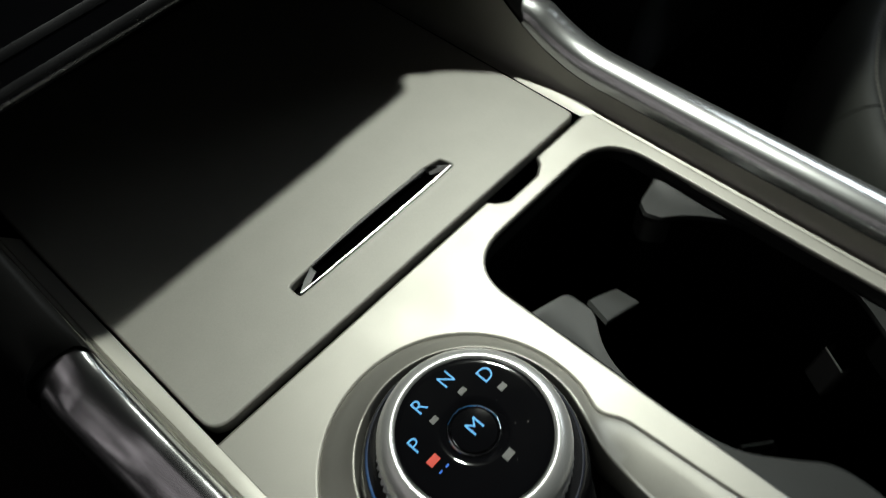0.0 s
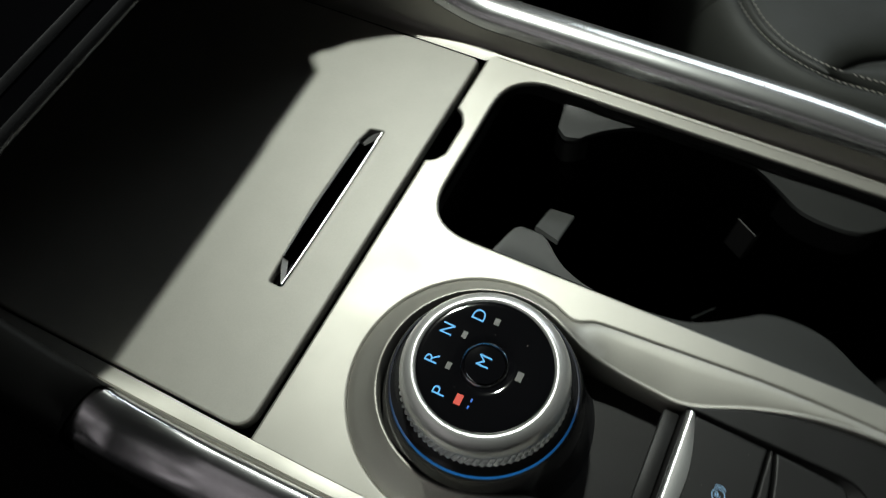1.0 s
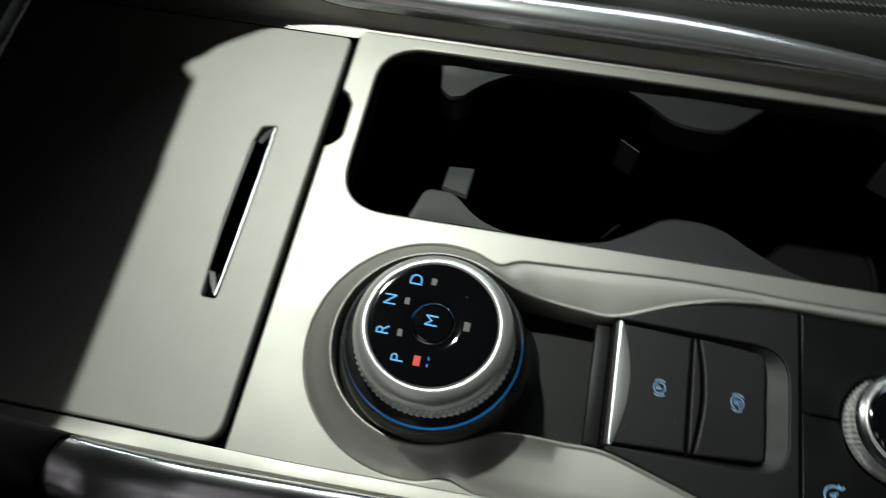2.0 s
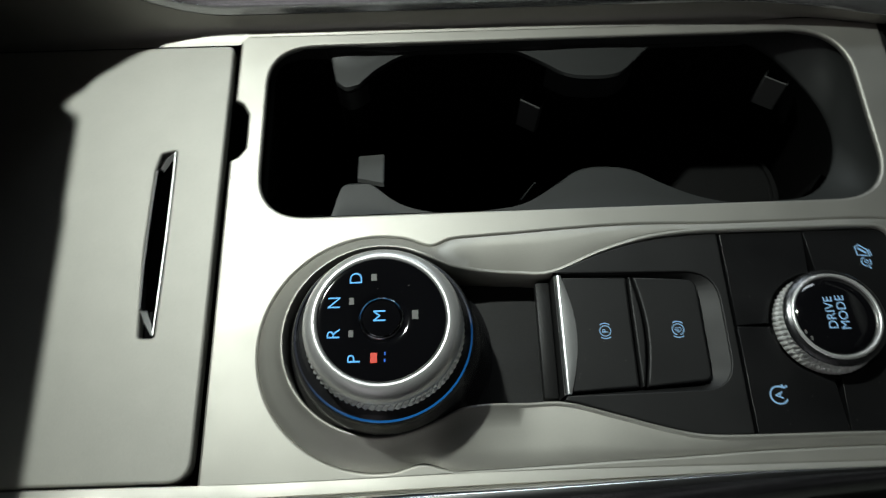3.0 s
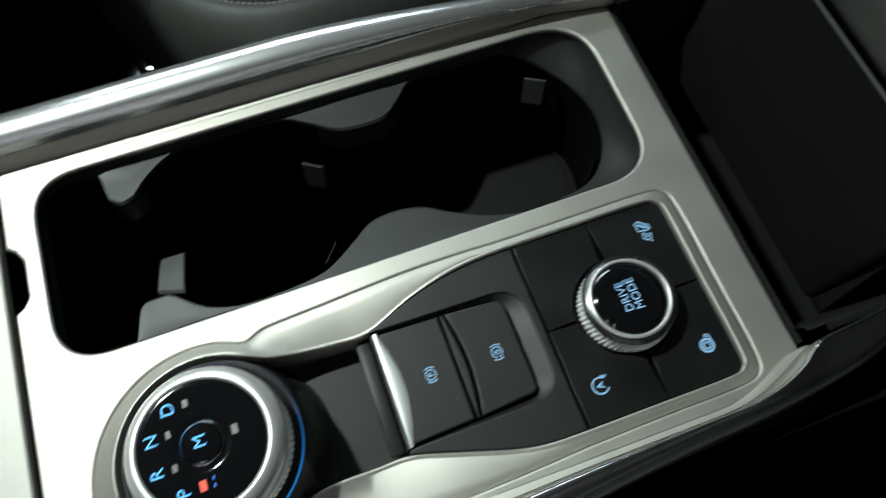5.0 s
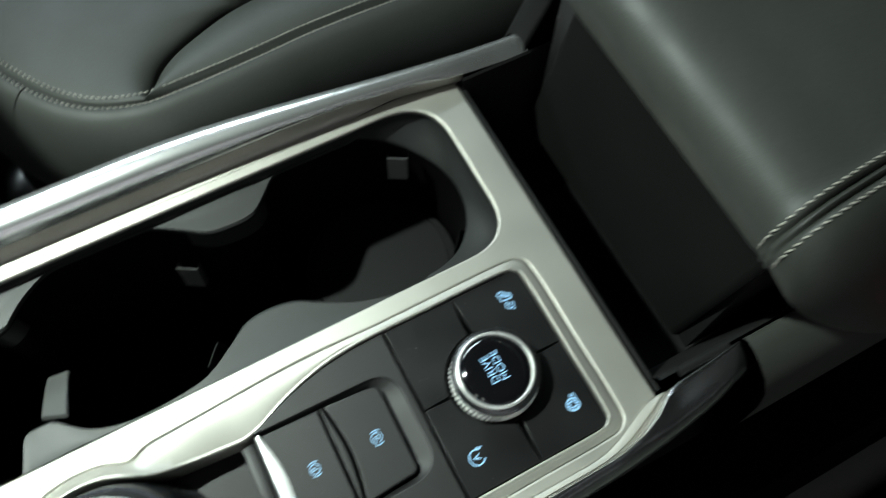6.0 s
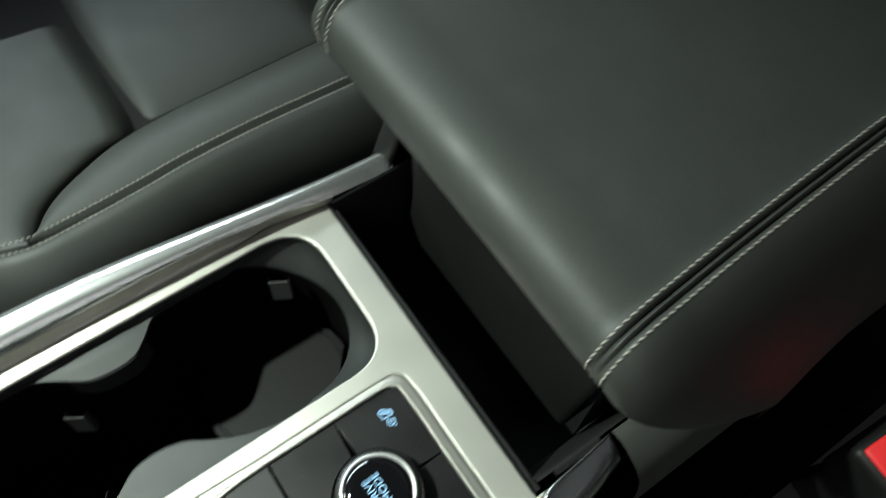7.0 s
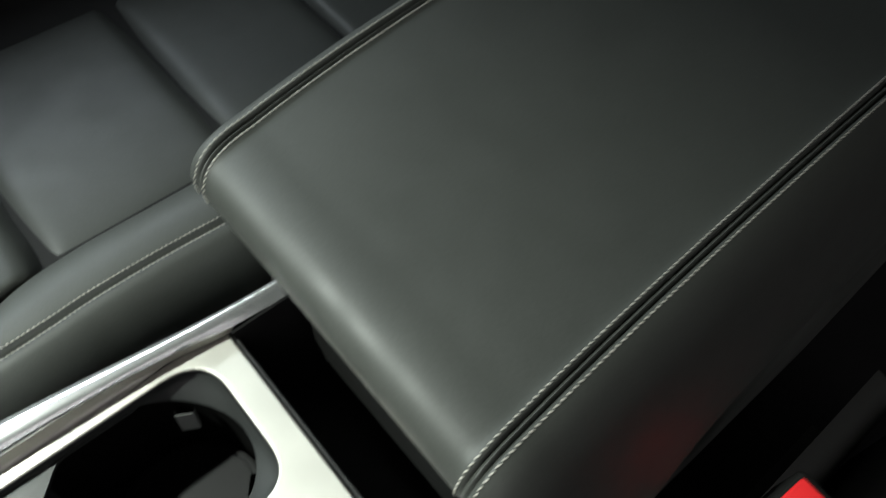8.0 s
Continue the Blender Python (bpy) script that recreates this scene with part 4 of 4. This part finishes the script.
# its top leans up to the rear; the red button fills it but for a black rim
HB = Matrix.Translation((376.5, -104, 33)) @ Matrix.Rotation(radians(-3.3), 4, "Z") @ Matrix.Rotation(radians(-12.5), 4, "Y")
bm = box(-25, 25, -36, 0, -52, 0, 4, 3)
bm.transform(HB)
part("housing", bm, PLASTIC, buckle, "black housing", 40)
bm = box(-21, 21.5, -33, -3, -8, 1.2, 1.8, 3)
bm.transform(HB)
part("release_button", bm, RED, buckle, "red release button", 40)
bm = box(-9, 9, -27, -8, -230, -48, 3, 2)
bm.transform(HB)
part("stalk", bm, PLASTIC, buckle, "black stalk")

# ---- dashboard ----
dash = thing("dashboard", "black dashboard center stack overhanging the storage lid", "dashboard")
prof = [(-330, 70), (-200, 76), (-164, 83), (-157.5, 87), (-156, 89.4), (-156.2, 91.4), (-157.8, 93), (-162.6, 98), (-163.2, 99), (-164.6, 100), (-170, 106), (-186, 124), (-250, 200), (-345, 300), (-480, 370), (-900, 380)]
def flare(y):
    """How far the lower dash edge comes back where it meets the passenger side of the console."""
    return 0.034 * (100 - min(max(y, -60), 160)) + 30 * step(158, 190, y) + float(np.interp(y, (146, 151, 155, 160), (0, -6, -6, 0)))


part("dash_face", loft([[(x + flare(y), y, z) for x, z in prof] for y in xs(-720, 108, 12) + xs(110, 200, 45) + xs(240, 830, 10)], closed=False), GLOSS, dash, "", 20)
part("edge_trim", loft([[(x + flare(y), y, z) for x, z in ((-157.2, 87.8), (-155.8, 89.2), (-155.4, 91.0), (-156.4, 92.6), (-158.0, 93.6))] for y in xs(-150, 104, 12)], closed=False), DARK_METAL, dash, "dark metal edge trim", 60)
part("edge_line", loft([[(x + flare(y), y, z) for x, z in ((-162.0, 98.0), (-162.6, 99.2), (-164.2, 100.2))] for y in xs(-150, 104, 12)], closed=False), DARK_METAL, dash, "thin dark metal line")
# assumed glovebox block, added so that its top edge shades the seat front
glove = [(x, z) for x, z in ((-330, -90), (-110, -80), (-92, -60), (-84, 40), (-76, 120), (-72, 165), (-76, 180), (-90, 190), (-170, 200), (-330, 210))]
part("glovebox", loft([[(x - 8 * math.exp(-(y - 235) / 12), y, z) for x, z in glove] for y in [235, 240, 250, 270] + xs(300, 820, 6)], cap=True), PLASTIC, dash, "assumed black glovebox that shades the seat front", 40)
part("tunnel_wall", box(-300, -280, -60, 160, -20, 100), PLASTIC, dash)
for sign in (-1, 1):
    # black side panels that take over from the chrome rails
    rings = []
    for x in xs(-420, -113, 40):
        ring_ = rail_ring(x, FAR if sign > 0 else NEAR, FAR_END if sign > 0 else NEAR_END)
        c = MID + sign * 120
        rings.append([(x + 2 - (1.5 * k if x > -114 else 0), c + (y - c) * 1.03, z + 1.0) for k, (x_, y, z) in enumerate(ring_)])
    side = loft(rings, closed=False)
    part("side_panel", side, PLASTIC, dash, "black plastic side panel", 50)
# ---- cabin shell ----
def shell(name, bm, m, label):
    return tagged(part(name, bm, m), label, "car interior", kind="structure")


shell("floor", box(-900, 1500, -900, 900, -330, -300), CARPET, "black carpeted cabin floor")
shell("ceiling", box(-330, 1500, -740, 840, 900, 930), LINER, "grey roof lining behind the windscreen")
shell("wall_rear", box(1480, 1500, -700, 800, -300, 900), LINER, "dark rear cabin wall")
shell("wall_driver", box(-900, 1500, -760, -740, -300, -120), PANEL, "dark sill on the driver side")
shell("wall_passenger", box(-900, 1500, 840, 860, -300, 330), PANEL, "dark passenger door panel")
shell("wall_front", box(-920, -900, -760, 860, -300, 340), PANEL, "dark firewall under the windscreen")
shell("pillar_driver", box(500, 640, -760, -700, 330, 900), LINER, "grey door pillar trim")
shell("pillar_passenger", box(500, 640, 800, 860, 330, 900), LINER, "grey door pillar trim")
part("seat_back", box(560, 680, 215, 700, -60, 640, 40, 4), LEATHER, seat, "")
part("seat_back", box(660, 780, -620, -110, -60, 640, 40, 4), LEATHER, driver, "")

# ---- dust on the black keys and the satin trim ----
rng = random.Random(7)
bm = bmesh.new()
for k in range(150):
    if k < 90:
        x, y = rng.uniform(140, 206), rng.uniform(-37, 43)
        z = -0.33 if math.hypot(x - KX, y - KY) > 22.5 else 10.53
        if z > 0:
            a, r = rng.uniform(0, 6.28), rng.uniform(0, 14.5)
            x, y = DX + r * math.cos(a), DY + r * math.sin(a)
            z = 10.42
    elif k < 102:
        a, r = rng.uniform(0, 6.28), rng.uniform(8.5, 22)
        x, y, z = SX + r * math.cos(a), SY + r * math.sin(a), 33.38
    else:
        x, y, z = rng.uniform(72, 124), rng.uniform(-18, 24), -0.36
    r = 0.04 + 0.07 * rng.random() ** 3
    bmesh.ops.create_icosphere(bm, subdivisions=1, radius=r, matrix=Matrix.Translation((x, y, z)) @ Matrix.Rotation(rng.uniform(0, 3), 4, "Z") @ Matrix.Diagonal((1 + 2 * rng.random(), 1, 0.5, 1)))
tagged(part("dust", bm, THREAD), "fine pale dust specks on the black surfaces", "dust", kind="stuff")
